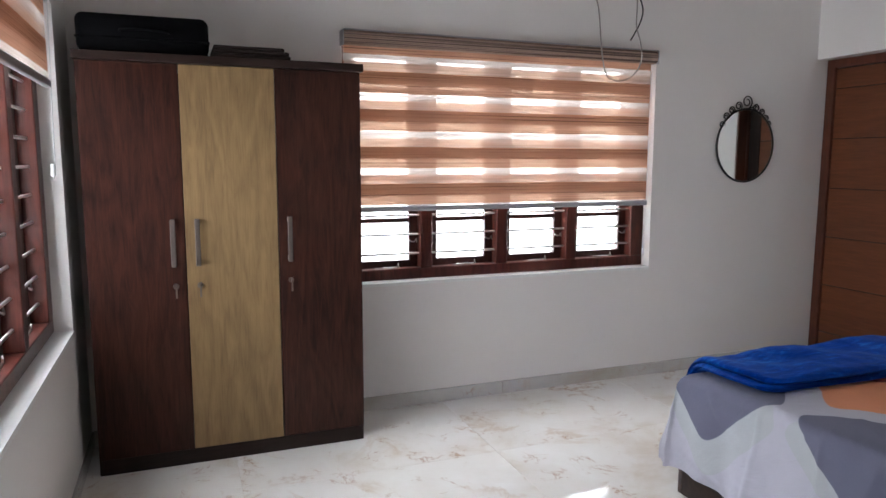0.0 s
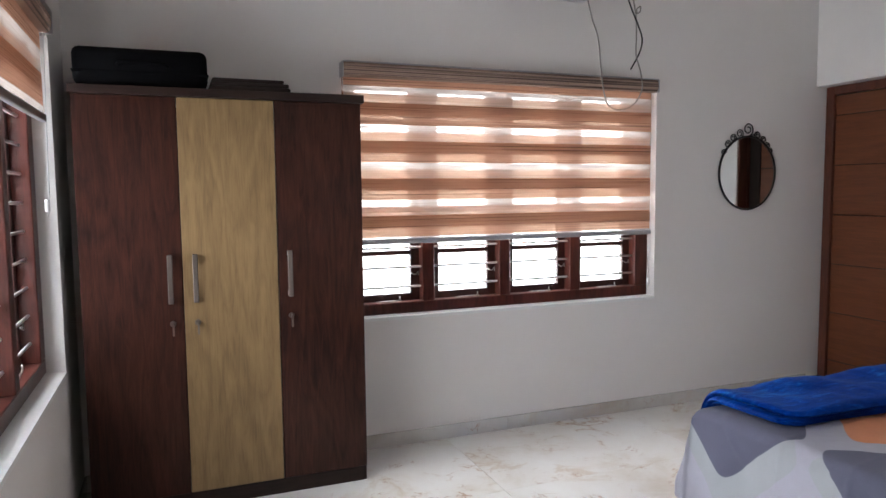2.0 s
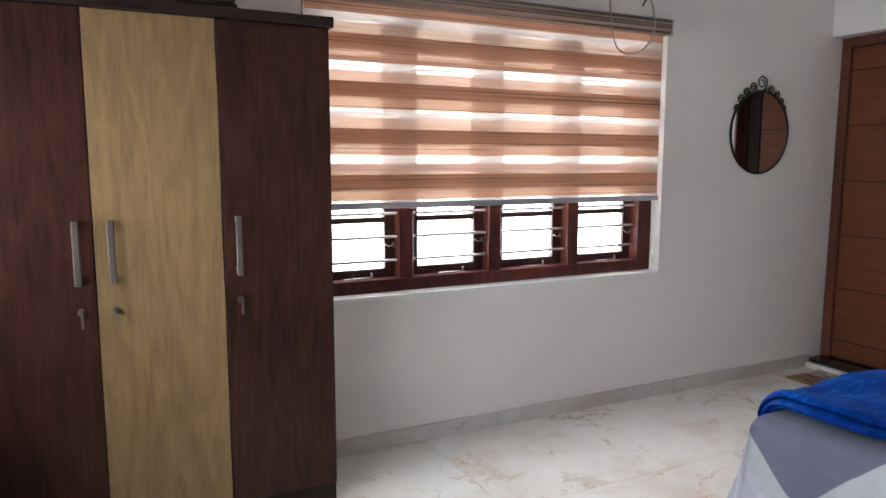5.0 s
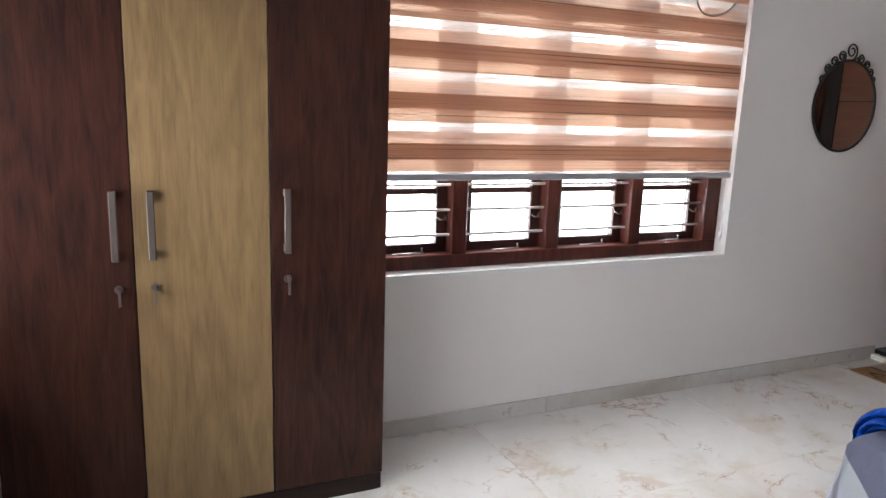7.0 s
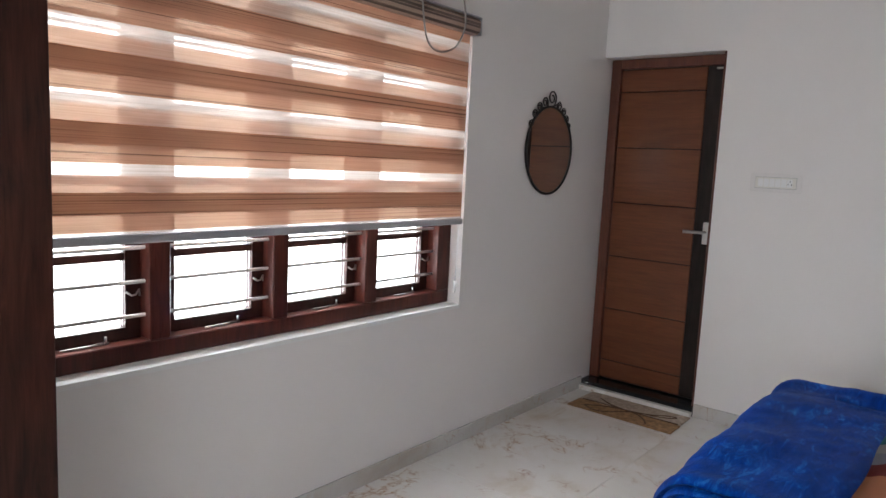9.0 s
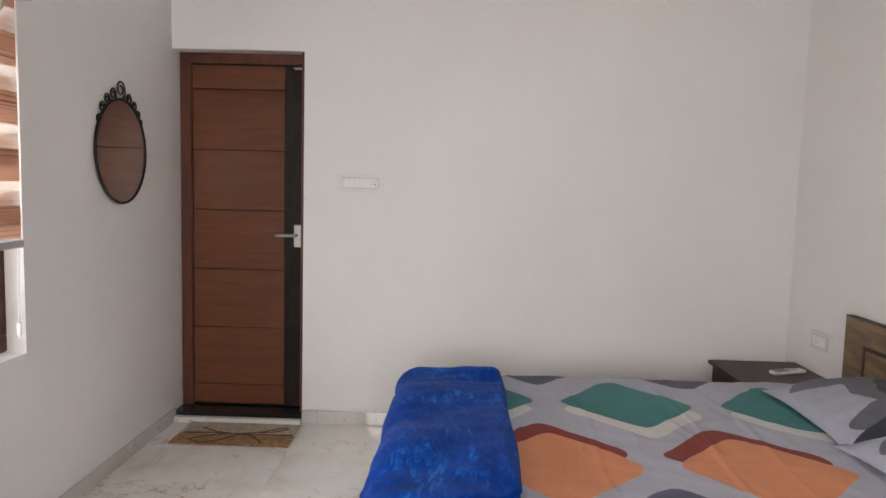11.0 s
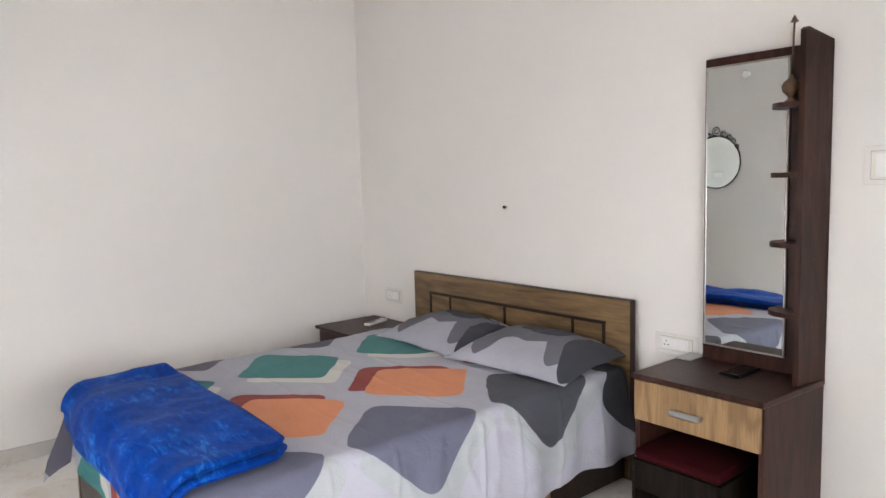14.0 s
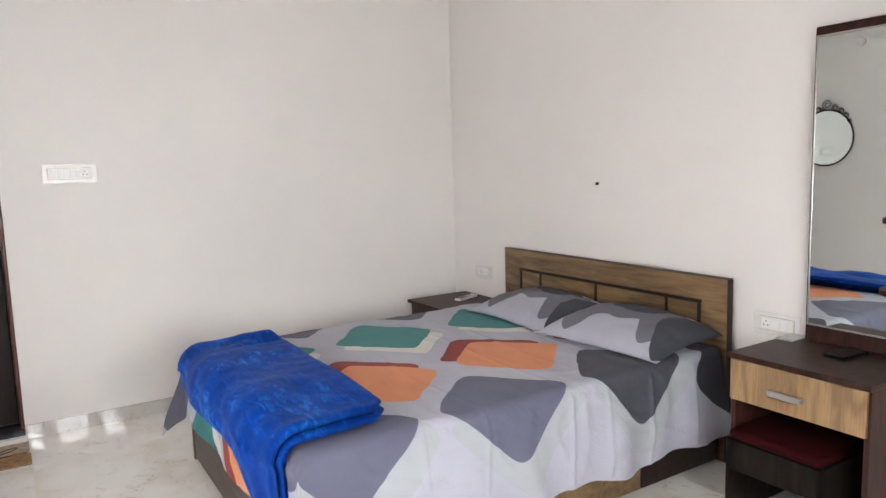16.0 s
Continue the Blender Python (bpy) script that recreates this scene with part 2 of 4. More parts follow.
def plush(name):
    """Velvet pile: smooth deep blue; the sheen on strokes brushed the other way is painted lighter."""
    m, nt, b = material(name)
    v = mapped(nt)
    stroke = noise_tex(nt, mapped(nt, (13.0, 34.0, 20.0)), 1.0, 6, 0.66, 0.9)
    where = noise_tex(nt, mapped(nt, (3.2, 4.0, 4.0)), 1.0, 3, 0.5, 0.4)
    nap = maths(nt, "ADD", maths(nt, "MULTIPLY", stroke, 0.62), maths(nt, "MULTIPLY", where, 0.38))
    # the paler stops put the pile's highlights into the base colour
    nt.links.new(ramp(nt, nap, [(0.36, (0.0008, 0.020, 0.165)), (0.49, (0.0012, 0.032, 0.235)), (0.555, (0.0025, 0.050, 0.31)), (0.60, (0.010, 0.110, 0.45)), (0.67, (0.035, 0.20, 0.58))]), b.inputs["Base Color"])
    b.inputs["Roughness"].default_value = 0.5
    b.inputs["Specular IOR Level"].default_value = 0.06
    b.inputs["Sheen Weight"].default_value, b.inputs["Sheen Roughness"].default_value = 0.08, 0.35
    b.inputs["Sheen Tint"].default_value = (0.10, 0.32, 1.0, 1)
    h = maths(nt, "ADD", maths(nt, "MULTIPLY", noise_tex(nt, v, 420.0, 2), 0.25), nap)
    bump(nt, b, h, 0.6, 0.006)
    return m


WALL = paint("white_wall_paint", (0.796, 0.768, 0.743))
CEIL = paint("white_ceiling_paint", (0.82, 0.81, 0.79), 0.7)
MARBLE = marble("polished_marble_tile", 0.03, 1.05)
SKIRT = marble("marble_skirting", 0.022, 0.80)
SKIRT.node_tree.nodes["Principled BSDF"].inputs["Specular IOR Level"].default_value = 1.0
SKIRT.node_tree.nodes["Principled BSDF"].inputs["Coat Weight"].default_value = 1.0
SKIRT.node_tree.nodes["Principled BSDF"].inputs["Coat IOR"].default_value = 1.9
GROUT = plain("grout", (0.60, 0.56, 0.50), 0.5)
GRANITE = plain("black_granite", (0.018, 0.018, 0.02), 0.12, 0, 240, 0.6)
TEAK = wood("red_brown_window_timber", (0.048, 0.0125, 0.009), (0.098, 0.025, 0.017), 2, 0.3, 1.0)
SHUTTER = wood("dark_shutter_timber", (0.0300, 0.0096, 0.0072), (0.0570, 0.0180, 0.0132), 2, 0.35, 1.0)
DOOR = wood("reddish_door_veneer", (0.122, 0.037, 0.014), (0.155, 0.049, 0.019), 1, 0.35, 0.8)
DOOR_DARK = wood("dark_door_strip", (0.0125, 0.0074, 0.0062), (0.0215, 0.0128, 0.0106), 2, 0.45)
FRAME_RED = wood("door_frame_timber", (0.085, 0.024, 0.013), (0.13, 0.037, 0.019), 2, 0.35)
MAHOGANY = wood("mahogany_laminate", (0.0150, 0.0056, 0.0044), (0.056, 0.0184, 0.0120), 2, 0.33, 1.1, (0.33, 0.68), 0.0, 0.5, 0.35)
WENGE = wood("wenge_laminate", (0.0132, 0.0072, 0.0060), (0.0270, 0.0144, 0.0114), 0, 0.38)
OAK = wood("golden_oak_laminate", (0.166, 0.105, 0.048), (0.224, 0.144, 0.066), 2, 0.4, 1.1, (0.34, 0.62), 0.0, 0.34, 0.45)
BED_OAK = wood("brown_oak_laminate", (0.100, 0.058, 0.025), (0.222, 0.138, 0.064), 0, 0.4, 0.9, (0.34, 0.66), 0.0, 0.5, 0.5)
BED_DARK = wood("walnut_laminate", (0.012, 0.007, 0.0055), (0.030, 0.016, 0.0118), 0, 0.4)
WALNUT = wood("vanity_walnut", (0.0180, 0.0064, 0.0046), (0.049, 0.0175, 0.0122), 2, 0.4)
STOOL_WOOD = wood("dark_stool_laminate", (0.004, 0.003, 0.0024), (0.017, 0.0125, 0.0095), 2, 0.5)
FOOT_WALNUT = wood("brown_walnut_footboard", (0.030, 0.0165, 0.0120), (0.072, 0.041, 0.030), 0, 0.4)
HONEY = wood("honey_drawer_front", (0.20, 0.118, 0.054), (0.33, 0.205, 0.095), 2, 0.4, 1.1, (0.34, 0.64), 0.0, 0.35, 0.8)
HANDLE = plain("dull_bronze_handle", (0.16, 0.135, 0.12), 0.4, 0.85, 300, 0.08)
STEEL = plain("brushed_steel", (0.55, 0.54, 0.52), 0.28, 1.0, 300, 0.05)
ROD = plain("painted_grille_rod", (0.62, 0.61, 0.60), 0.32, 0.4, 200)
IRON = plain("black_wrought_iron", (0.012, 0.011, 0.011), 0.45, 0.4, 200)
MIRROR = mirror_glass("mirror_silver")
GLASS = glass("clear_glass")
DENSE = blind_cloth("wood_toned_blind_band", (0.50, 0.272, 0.182), 0.062, 0.42, 0.15, (1.0, 0.73, 0.52))
SHEER = blind_cloth("sheer_blind_band", (0.80, 0.74, 0.68), 0.50, 0.9, 0.25, (0.97, 0.95, 0.93))
RAIL_FACE = striped("blind_headrail_cloth", (0.10, 0.065, 0.05), (0.37, 0.255, 0.20))
ALU = plain("grey_aluminium", (0.50, 0.50, 0.52), 0.35, 0.8, 200)
WHITE = plain("white_plastic", (0.80, 0.80, 0.79), 0.3, 0, 30, 0.02)
COVER = plain("clear_cover_plastic", (0.79, 0.765, 0.74), 0.12, 0, 30, 0.03)
CREAM = plain("ivory_switch_plastic", (0.74, 0.72, 0.66), 0.3, 0, 30, 0.03)
GREYBOX = plain("grey_enclosure", (0.42, 0.42, 0.41), 0.45, 0, 80, 0.05)
BLACK = plain("black_nylon", (0.0028, 0.0028, 0.0034), 0.8, 0, 500, 0.4, 0.3)
BLACK.node_tree.nodes["Principled BSDF"].inputs["Specular IOR Level"].default_value = 0.06
MAROON = plain("maroon_velvet", (0.024, 0.0014, 0.0028), 0.85, 0, 160, 0.3, 0.3)
for dull, level in ((MAROON, 0.08), (WALNUT, 0.2), (STOOL_WOOD, 0.08), (BED_DARK, 0.25), (DOOR, 0.35), (WENGE, 0.25), (MAHOGANY, 0.2), (TEAK, 0.25), (OAK, 0.3), (SHUTTER, 0.25), (DOOR_DARK, 0.2)):
    dull.node_tree.nodes["Principled BSDF"].inputs["Specular IOR Level"].default_value = level
VENT = plain("vent_shadow_plastic", (0.02, 0.02, 0.022), 0.6)
BROWNCLOTH = plain("brown_folded_cloth", (0.018, 0.010, 0.007), 0.85, 0, 200, 0.3, 0.3)
RED = plain("red_indicator", (0.5, 0.02, 0.02), 0.4)
CORD = plain("grey_cable", (0.28, 0.26, 0.24), 0.5)
LABEL = plain("energy_label", (0.55, 0.5, 0.12), 0.5)
SHEET, PILLOW, PLUSH = printed_sheet("printed_cotton_sheet"), printed_pillow("printed_pillowcase"), plush("blue_plush")
MATTRESS = plain("white_ticking", (0.70, 0.69, 0.70), 0.85, 0, 120, 0.04, 0.2)
MAT_TAN = plain("tan_doormat_pile", (0.29, 0.165, 0.075), 0.95, 0, 40, 0.35, 0.5)
MAT_PALE = plain("pale_doormat_pile", (0.40, 0.32, 0.255), 0.95, 0, 40, 0.3, 0.5)
MAT_LINE = plain("brown_doormat_pile", (0.10, 0.055, 0.03), 0.95, 0, 220, 0.3, 0.5)
SCREEN = plain("phone_glass", (0.02, 0.022, 0.025), 0.08)
BRASS = plain("dark_brass", (0.14, 0.085, 0.05), 0.4, 0.5, 90)
GROUND = plain("outdoor_ground", (0.25, 0.23, 0.17), 0.9, 0, 2, 0.3)


# ---- building blocks ----
def bx(bm, x0, x1, y0, y1, z0, z1, m=None):
    v = [bm.verts.new((x, y, z)) for x in (x0, x1) for y in (y0, y1) for z in (z0, z1)]
    for f in ((0, 1, 3, 2), (4, 6, 7, 5), (0, 4, 5, 1), (2, 3, 7, 6), (0, 2, 6, 4), (1, 5, 7, 3)):
        bm.faces.new([v[i] for i in f])
    if m:
        bmesh.ops.transform(bm, matrix=m, verts=v)
    return v


def box(x0, x1, y0, y1, z0, z1, bevel=0.0, m=None, seg=1):
    bm = bmesh.new()
    bx(bm, x0, x1, y0, y1, z0, z1)
    if bevel:
        bmesh.ops.bevel(bm, geom=bm.edges[:], offset=bevel, segments=seg, profile=0.5, affect="EDGES")
    if m:
        bmesh.ops.transform(bm, matrix=m, verts=bm.verts[:])
    return bm


def tube(pts, r, seg=8, bm=None, closed=False):
    bm = bm or bmesh.new()
    pts = [Vector(p) for p in pts]
    rings, n, up = [], len(pts), None
    for i, p in enumerate(pts):
        a = pts[(i - 1) % n] if closed or i else p
        b = pts[(i + 1) % n] if closed or i < n - 1 else p
        d = (b - a).normalized()
        if up is None:
            up = d.orthogonal().normalized()
        up = (up - d * up.dot(d)).normalized()
        side = d.cross(up)
        rings.append([bm.verts.new(p + (up * math.cos(2 * math.pi * k / seg) + side * math.sin(2 * math.pi * k / seg)) * r) for k in range(seg)])
    for i in range(n if closed else n - 1):
        for k in range(seg):
            q, w = rings[i], rings[(i + 1) % n]
            bm.faces.new((q[k], q[(k + 1) % seg], w[(k + 1) % seg], w[k]))
    if not closed:
        bm.faces.new(rings[0][::-1])
        bm.faces.new(rings[-1])
    return bm


def turned(profile, centre, seg=24):
    """A shape turned round the z axis from pairs of radius and height."""
    bm = bmesh.new()
    rings = [[bm.verts.new((centre[0] + r * math.cos(2 * math.pi * k / seg), centre[1] + r * math.sin(2 * math.pi * k / seg), centre[2] + z)) for k in range(seg)] for r, z in profile]
    for p, q in zip(rings, rings[1:]):
        for k in range(seg):
            bm.faces.new((p[k], p[(k + 1) % seg], q[(k + 1) % seg], q[k]))
    bm.faces.new(rings[0][::-1])
    bm.faces.new(rings[-1])
    return bm


def sheet_mesh(fn, nu, nv, uvfn=None, thick=0.0):
    bm = bmesh.new()
    uvl = bm.loops.layers.uv.new("UVMap")
    g = [[bm.verts.new(fn(i / nu, j / nv)) for j in range(nv + 1)] for i in range(nu + 1)]
    for i in range(nu):
        for j in range(nv):
            f = bm.faces.new((g[i][j], g[i + 1][j], g[i + 1][j + 1], g[i][j + 1]))
            if uvfn:
                for lp, (a, b) in zip(f.loops, ((i, j), (i + 1, j), (i + 1, j + 1), (i, j + 1))):
                    lp[uvl].uv = uvfn(a / nu, b / nv)
    if thick:
        bmesh.ops.recalc_face_normals(bm, faces=bm.faces[:])
        bmesh.ops.solidify(bm, geom=bm.faces[:], thickness=thick)
    return bm


def mesh_object(name, bm, mat, smooth=False):
    bmesh.ops.recalc_face_normals(bm, faces=bm.faces[:])
    me = bpy.data.meshes.new(name)
    bm.to_mesh(me)
    bm.free()
    me.materials.append(mat)
    if smooth:
        for p in me.polygons:
            p.use_smooth = True
    return new(name, me)


def part(name, bm, mat, parent, label="", smooth=False):
    ob = mesh_object(name, bm, mat, smooth)
    ob.parent = parent
    root = parent
    while root.parent:
        root = root.parent
    if root.type == "EMPTY":
        ob.matrix_parent_inverse = Matrix.Translation(-Vector(root.location)) if parent is root else Matrix()
    return tagged(ob, label) if label else ob


def thing(name, at, label, category, group="", kind=""):
    e = new(name)
    e.location = at
    e.empty_display_size = 0.1
    return tagged(e, label, category, group, kind)


def whole(name, bm, mat, label, category, kind="", smooth=False):
    return tagged(mesh_object(name, bm, mat, smooth), label, category, "", kind)


# ---- the room: inner faces ----
XW, XE, YS, YN, H, T = -0.44, 4.23, 0.40, 3.90, 3.05, 0.20
FX0, FX1, FZ0, FZ1 = 0.848, 2.865, 0.725, 2.08      # window opening in the north wall
LY0, LY1, LZ0, LZ1 = 1.49, 3.51, 0.675, 2.05        # window opening in the west wall
DY0, DY1, DZ = 3.16, 3.90, 2.12                     # door recess in the east wall
EX0, EX1, EZ = -0.40, 0.66, 2.12                    # doorway in the south wall
LOB = -1.60


def structure(name, boxes, mat, label, category="wall"):
    bm = bmesh.new()
    for b in boxes:
        bx(bm, *b)
    return whole(name, bm, mat, label, category, "structure")


structure("wall_north", [(XW - T, FX0, YN, YN + T, 0, H), (FX1, XE + T, YN, YN + T, 0, H), (FX0, FX1, YN, YN + T, 0, FZ0), (FX0, FX1, YN, YN + T, FZ1, H)],
          WALL, "white painted plaster wall around the wide window")
structure("wall_west", [(XW - T, XW, LOB, LY0, 0, H), (XW - T, XW, LY1, YN, 0, H), (XW - T, XW, LY0, LY1, 0, LZ0), (XW - T, XW, LY0, LY1, LZ1, H)],
          WALL, "white painted plaster wall with a second window")
structure("wall_east", [(XE, XE + T, YS - T, DY0, 0, H), (XE, XE + T, DY0, DY1, DZ, H), (XE + 0.165, XE + T, DY0, DY1, 0, DZ)],
          WALL, "white painted plaster wall with a recessed door")
structure("wall_south", [(XW, EX0, YS - T, YS, 0, H), (EX1, XE, YS - T, YS, 0, H), (EX0, EX1, YS - T, YS, EZ, H)],
          WALL, "white painted plaster wall behind the bed")
structure("wall_lobby", [(XW, 1.30, LOB - T, LOB, 0, H), (1.30, 1.30 + T, LOB - T, YS - T, 0, H)], WALL, "plain white plaster wall of the entrance lobby")
structure("ceiling", [(XW - T, XE + T, LOB - T, YN + T, H, H + 0.12)], CEIL, "flat white painted ceiling", "ceiling")
structure("ground", [(-300, 300, -300, 300, -0.62, -0.6)], GROUND, "pale dry ground outside the house", "ground")
floor = structure("floor", [(XW - T, XE + T, LOB - T, YN + T, -0.30, -0.004)], GROUT, "cream polished marble tile floor with brown veins", "floor")


# ---- windows ----
def window(name, m, width, z0, z1, label):
    """m takes (along the wall, outwards, up) to the room."""
    w = thing(name, m @ Vector((0, 0, z0)), label, "window", kind="structure")
    fr, jamb, lights = 0.072, 0.075, 4
    d0, d1 = 0.072, 0.165

    def add(n, b, mat, parent=w, bevel=0.004, lab=""):
        return part(n, box(*b, bevel=bevel, m=m), mat, parent, lab)
    add("window_frame", (0, width, d0, d1, z0, z0 + 0.062), TEAK, lab="red-brown timber bottom rail")
    add("window_frame", (0, width, d0, d1, z1 - 0.062, z1), TEAK)
    add("window_frame", (0, jamb, d0, d1, z0 + 0.062, z1 - 0.062), TEAK)
    add("window_frame", (width - 0.095, width, d0, d1, z0 + 0.062, z1 - 0.062), TEAK)
    inner0, inner1 = jamb, width - 0.095
    pitch = (inner1 - inner0 + fr) / lights
    for i in range(1, lights):
        x = inner0 + i * pitch - fr
        add("mullion", (x, x + fr, d0, d1, z0 + 0.062, z1 - 0.062), TEAK)
    zz = z0 + 0.145
    while zz < z1 - 0.08:
        part("grille_bar", tube([m @ Vector((0.02, 0.108, zz)), m @ Vector((width - 0.02, 0.108, zz))], 0.0065, 8), ROD, w, "grey steel rod", True)
        zz += 0.112
    for i in range(lights):
        x0 = inner0 + i * pitch - 0.012
        x1 = x0 + pitch - fr + 0.024
        bm = bmesh.new()
        st, e0, e1 = 0.062, 0.140, 0.178
        bt, tp = z0 + 0.052, z1 - 0.052
        bx(bm, x0, x0 + st, e0, e1, bt, tp)
        bx(bm, x1 - st, x1, e0, e1, bt, tp)
        bx(bm, x0 + st, x1 - st, e0, e1, bt, bt + 0.05)
        bx(bm, x0 + st, x1 - st, e0, e1, tp - 0.05, tp)
        zs, rails = bt + 0.05, []
        while zs + 0.235 < tp - 0.12:
            bx(bm, x0 + st, x1 - st, e0 + 0.006, e1 - 0.006, zs + 0.222, zs + 0.247)
            rails.append((zs, zs + 0.222))
            zs += 0.247
        rails.append((zs, tp - 0.05))
        bmesh.ops.transform(bm, matrix=m, verts=bm.verts[:])
        sh = part("shutter", bm, SHUTTER, w, "dark timber casement sash")
        for a, b in rails:
            p = part("pane", box(x0 + st + 0.002, x1 - st - 0.002, 0.156, 0.161, a + 0.002, b - 0.002, m=m), GLASS, sh)
            p.visible_shadow = False
        # stay bar on the bottom rail and a hook on the stile
        bm = tube([m @ Vector(q) for q in ((x0 + 0.16, 0.105, z0 + 0.066), (x0 + 0.31, 0.118, z0 + 0.066))], 0.004, 6)
        tube([m @ Vector(q) for q in ((x0 + 0.30, 0.116, z0 + 0.062), (x0 + 0.30, 0.116, z0 + 0.088))], 0.004, 6, bm)
        part("window_stay", bm, STEEL, w, "bright steel stay bar", True)
        bm = tube([m @ Vector(q) for q in ((x1 - 0.065, 0.128, z0 + 0.222), (x1 - 0.05, 0.120, z0 + 0.210), (x1 - 0.035, 0.122, z0 + 0.212), (x1 - 0.022, 0.126, z0 + 0.228), (x1 - 0.018, 0.13, z0 + 0.205))], 0.0035, 6)
        part("window_hook", bm, STEEL, w, "small steel hook", True)
    return w


MF = Matrix.Translation((0.825, YN, 0))
ML = Matrix.Translation((XW, LY0, 0)) @ Matrix.Rotation(radians(90), 4, "Z")
window("window_1", MF, FX1 - 0.825, FZ0 + 0.008, FZ1, "red-brown timber window with four lights and steel grille")
window("window_2", ML, LY1 - LY0, LZ0 + 0.008, LZ1, "red-brown timber window beside the wardrobe")
structure("window_sill_1", [(FX0 - 0.0, FX1, YN - 0.004, YN + 0.075, FZ0 - 0.012, FZ0 + 0.006)], WHITE, "white painted window sill", "window sill")
structure("window_sill_2", [(XW - 0.075, XW + 0.004, LY0, LY1, LZ0 - 0.012, LZ0 + 0.006)], WHITE, "white painted window sill", "window sill")


# ---- zebra blinds ----
def zebra_blind(m, width, top, bottom, phase, label, deep=1.0, back=0.0):
    b = thing("zebra_blind", m @ Vector((width / 2, 0, top)), label, "window blind", "zebra blinds")
    # headrail with a rounded front, clad in the same cloth
    sec = [(d * deep, z) for d, z in ((0.0, 0.0), (-0.070, 0.0), (-0.082, -0.012), (-0.086, -0.034), (-0.080, -0.060), (-0.066, -0.072), (0.0, -0.072))]
    bm = bmesh.new()
    ends = [[bm.verts.new(m @ Vector((x, d, top + z))) for d, z in sec] for x in (0, width)]
    n = len(sec)
    for k in range(n):
        bm.faces.new((ends[0][k], ends[0][(k + 1) % n], ends[1][(k + 1) % n], ends[1][k]))
    bm.faces.new(ends[0])
    bm.faces.new(ends[1][::-1])
    part("headrail", bm, RAIL_FACE, b, "brown striped headrail")
    for x in (-0.004, width):
        part("end_cap", box(x, x + 0.004, -0.088 * deep, 0.0, top - 0.075, top + 0.002, m=m), ALU, b)
    part("headrail_trim", box(0.002, width - 0.002, -0.090 * deep, -0.060 * deep, top + 0.001, top + 0.005, m=m), ALU, b)
    inset = 0.007
    pitch, dense = 0.2, 0.115
    for layer, (depth, off) in enumerate(((-0.040 + back, 0.0), (-0.020 + 0.7 * back, 0.050))):
        z = top - 0.06
        k = math.floor((z - bottom) / pitch) + 2
        for i in range(-1, k + 1):
            for lo, hi, mat, nm in ((0.0, dense, DENSE, "cloth_band"), (dense, pitch, SHEER, "sheer_band")):
                a, c = bottom + phase + off + i * pitch + lo, bottom + phase + off + i * pitch + hi
                a, c = max(a, bottom + 0.012), min(c, z)
                if c - a < 0.003:
                    continue
                bm = bmesh.new()
                q = [bm.verts.new(m @ Vector((x, depth + 0.0015 * math.sin(7 * x + layer), zz))) for zz in (a, c) for x in [inset + (width - inset - 0.018) * s / 12 for s in range(13)]]
                for s in range(12):
                    bm.faces.new((q[s], q[s + 1], q[s + 14], q[s + 13]))
                part(nm, bm, mat, b)
    part("bottom_bar", box(inset - 0.006, width - 0.010, -0.046 + back, -0.014 + 0.5 * back, bottom - 0.020, bottom + 0.010, 0.006, m, 2), ALU, b, "grey aluminium bottom bar")
    cx = width - 0.010
    bm = tube([m @ Vector((cx, -0.03, top - 0.06)), m @ Vector((cx + 0.002, -0.02, top - 0.7)), m @ Vector((cx, -0.015, bottom - 0.36))], 0.0016, 5)
    tube([m @ Vector((cx + 0.014, -0.03, top - 0.06)), m @ Vector((cx + 0.013, -0.02, top - 0.7)), m @ Vector((cx + 0.004, -0.015, bottom - 0.36))], 0.0016, 5, bm)
    part("pull_chain", bm, WHITE, b, "thin white pull chain", True)
    part("chain_weight", tube([m @ Vector((cx + 0.002, -0.015, bottom - 0.30)), m @ Vector((cx + 0.002, -0.015, bottom - 0.345))], 0.008, 10), WHITE, b, "clear plastic chain weight", True)
    return b


zebra_blind(Matrix.Translation((0.842, YN, 0)), 1.970, 2.085, 1.155, 0.018, "brown and cream striped zebra blind, half lowered")
zebra_blind(Matrix.Translation((XW, 1.20, 0)) @ Matrix.Rotation(radians(90), 4, "Z"), 2.0, 2.075, 1.70, 0.038, "brown and cream striped zebra blind, mostly raised", 0.7, 0.018)


# ---- door ----
door = thing("door_1", (XE + 0.1, 3.53, 0), "reddish wooden door with dark strip, closed", "door", kind="structure")
xf = XE + 0.094
part("door_frame", box(xf, xf + 0.07, 3.834, 3.898, 0.058, DZ - 0.002, 0.004), FRAME_RED, door)
part("jamb_lining", box(XE + 0.006, xf - 0.001, DY0 + 0.002, DY0 + 0.016, 0.058, DZ - 0.002, 0.003), FRAME_RED, door, "reddish timber jamb lining")
part("door_frame", box(xf, xf + 0.07, DY0 + 0.002, DY0 + 0.022, 0.058, DZ - 0.002, 0.003), FRAME_RED, door)
part("door_frame", box(xf, xf + 0.07, DY0 + 0.022, 3.834, DZ - 0.062, DZ - 0.002, 0.004), FRAME_RED, door)
leaf = part("door_leaf", box(xf + 0.026, xf + 0.062, 3.184, 3.833, 0.064, DZ - 0.063), DOOR_DARK, door, "dark brown door leaf")
cuts = [0.066, 0.185, 0.53, 0.877, 1.225, 1.572, 1.918, 2.055]
for a, b in zip(cuts, cuts[1:]):
    part("door_panel", box(xf + 0.018, xf + 0.026, 3.296, 3.831, a + 0.003, b - 0.003, 0.002), DOOR, leaf, "smooth reddish veneer panel")
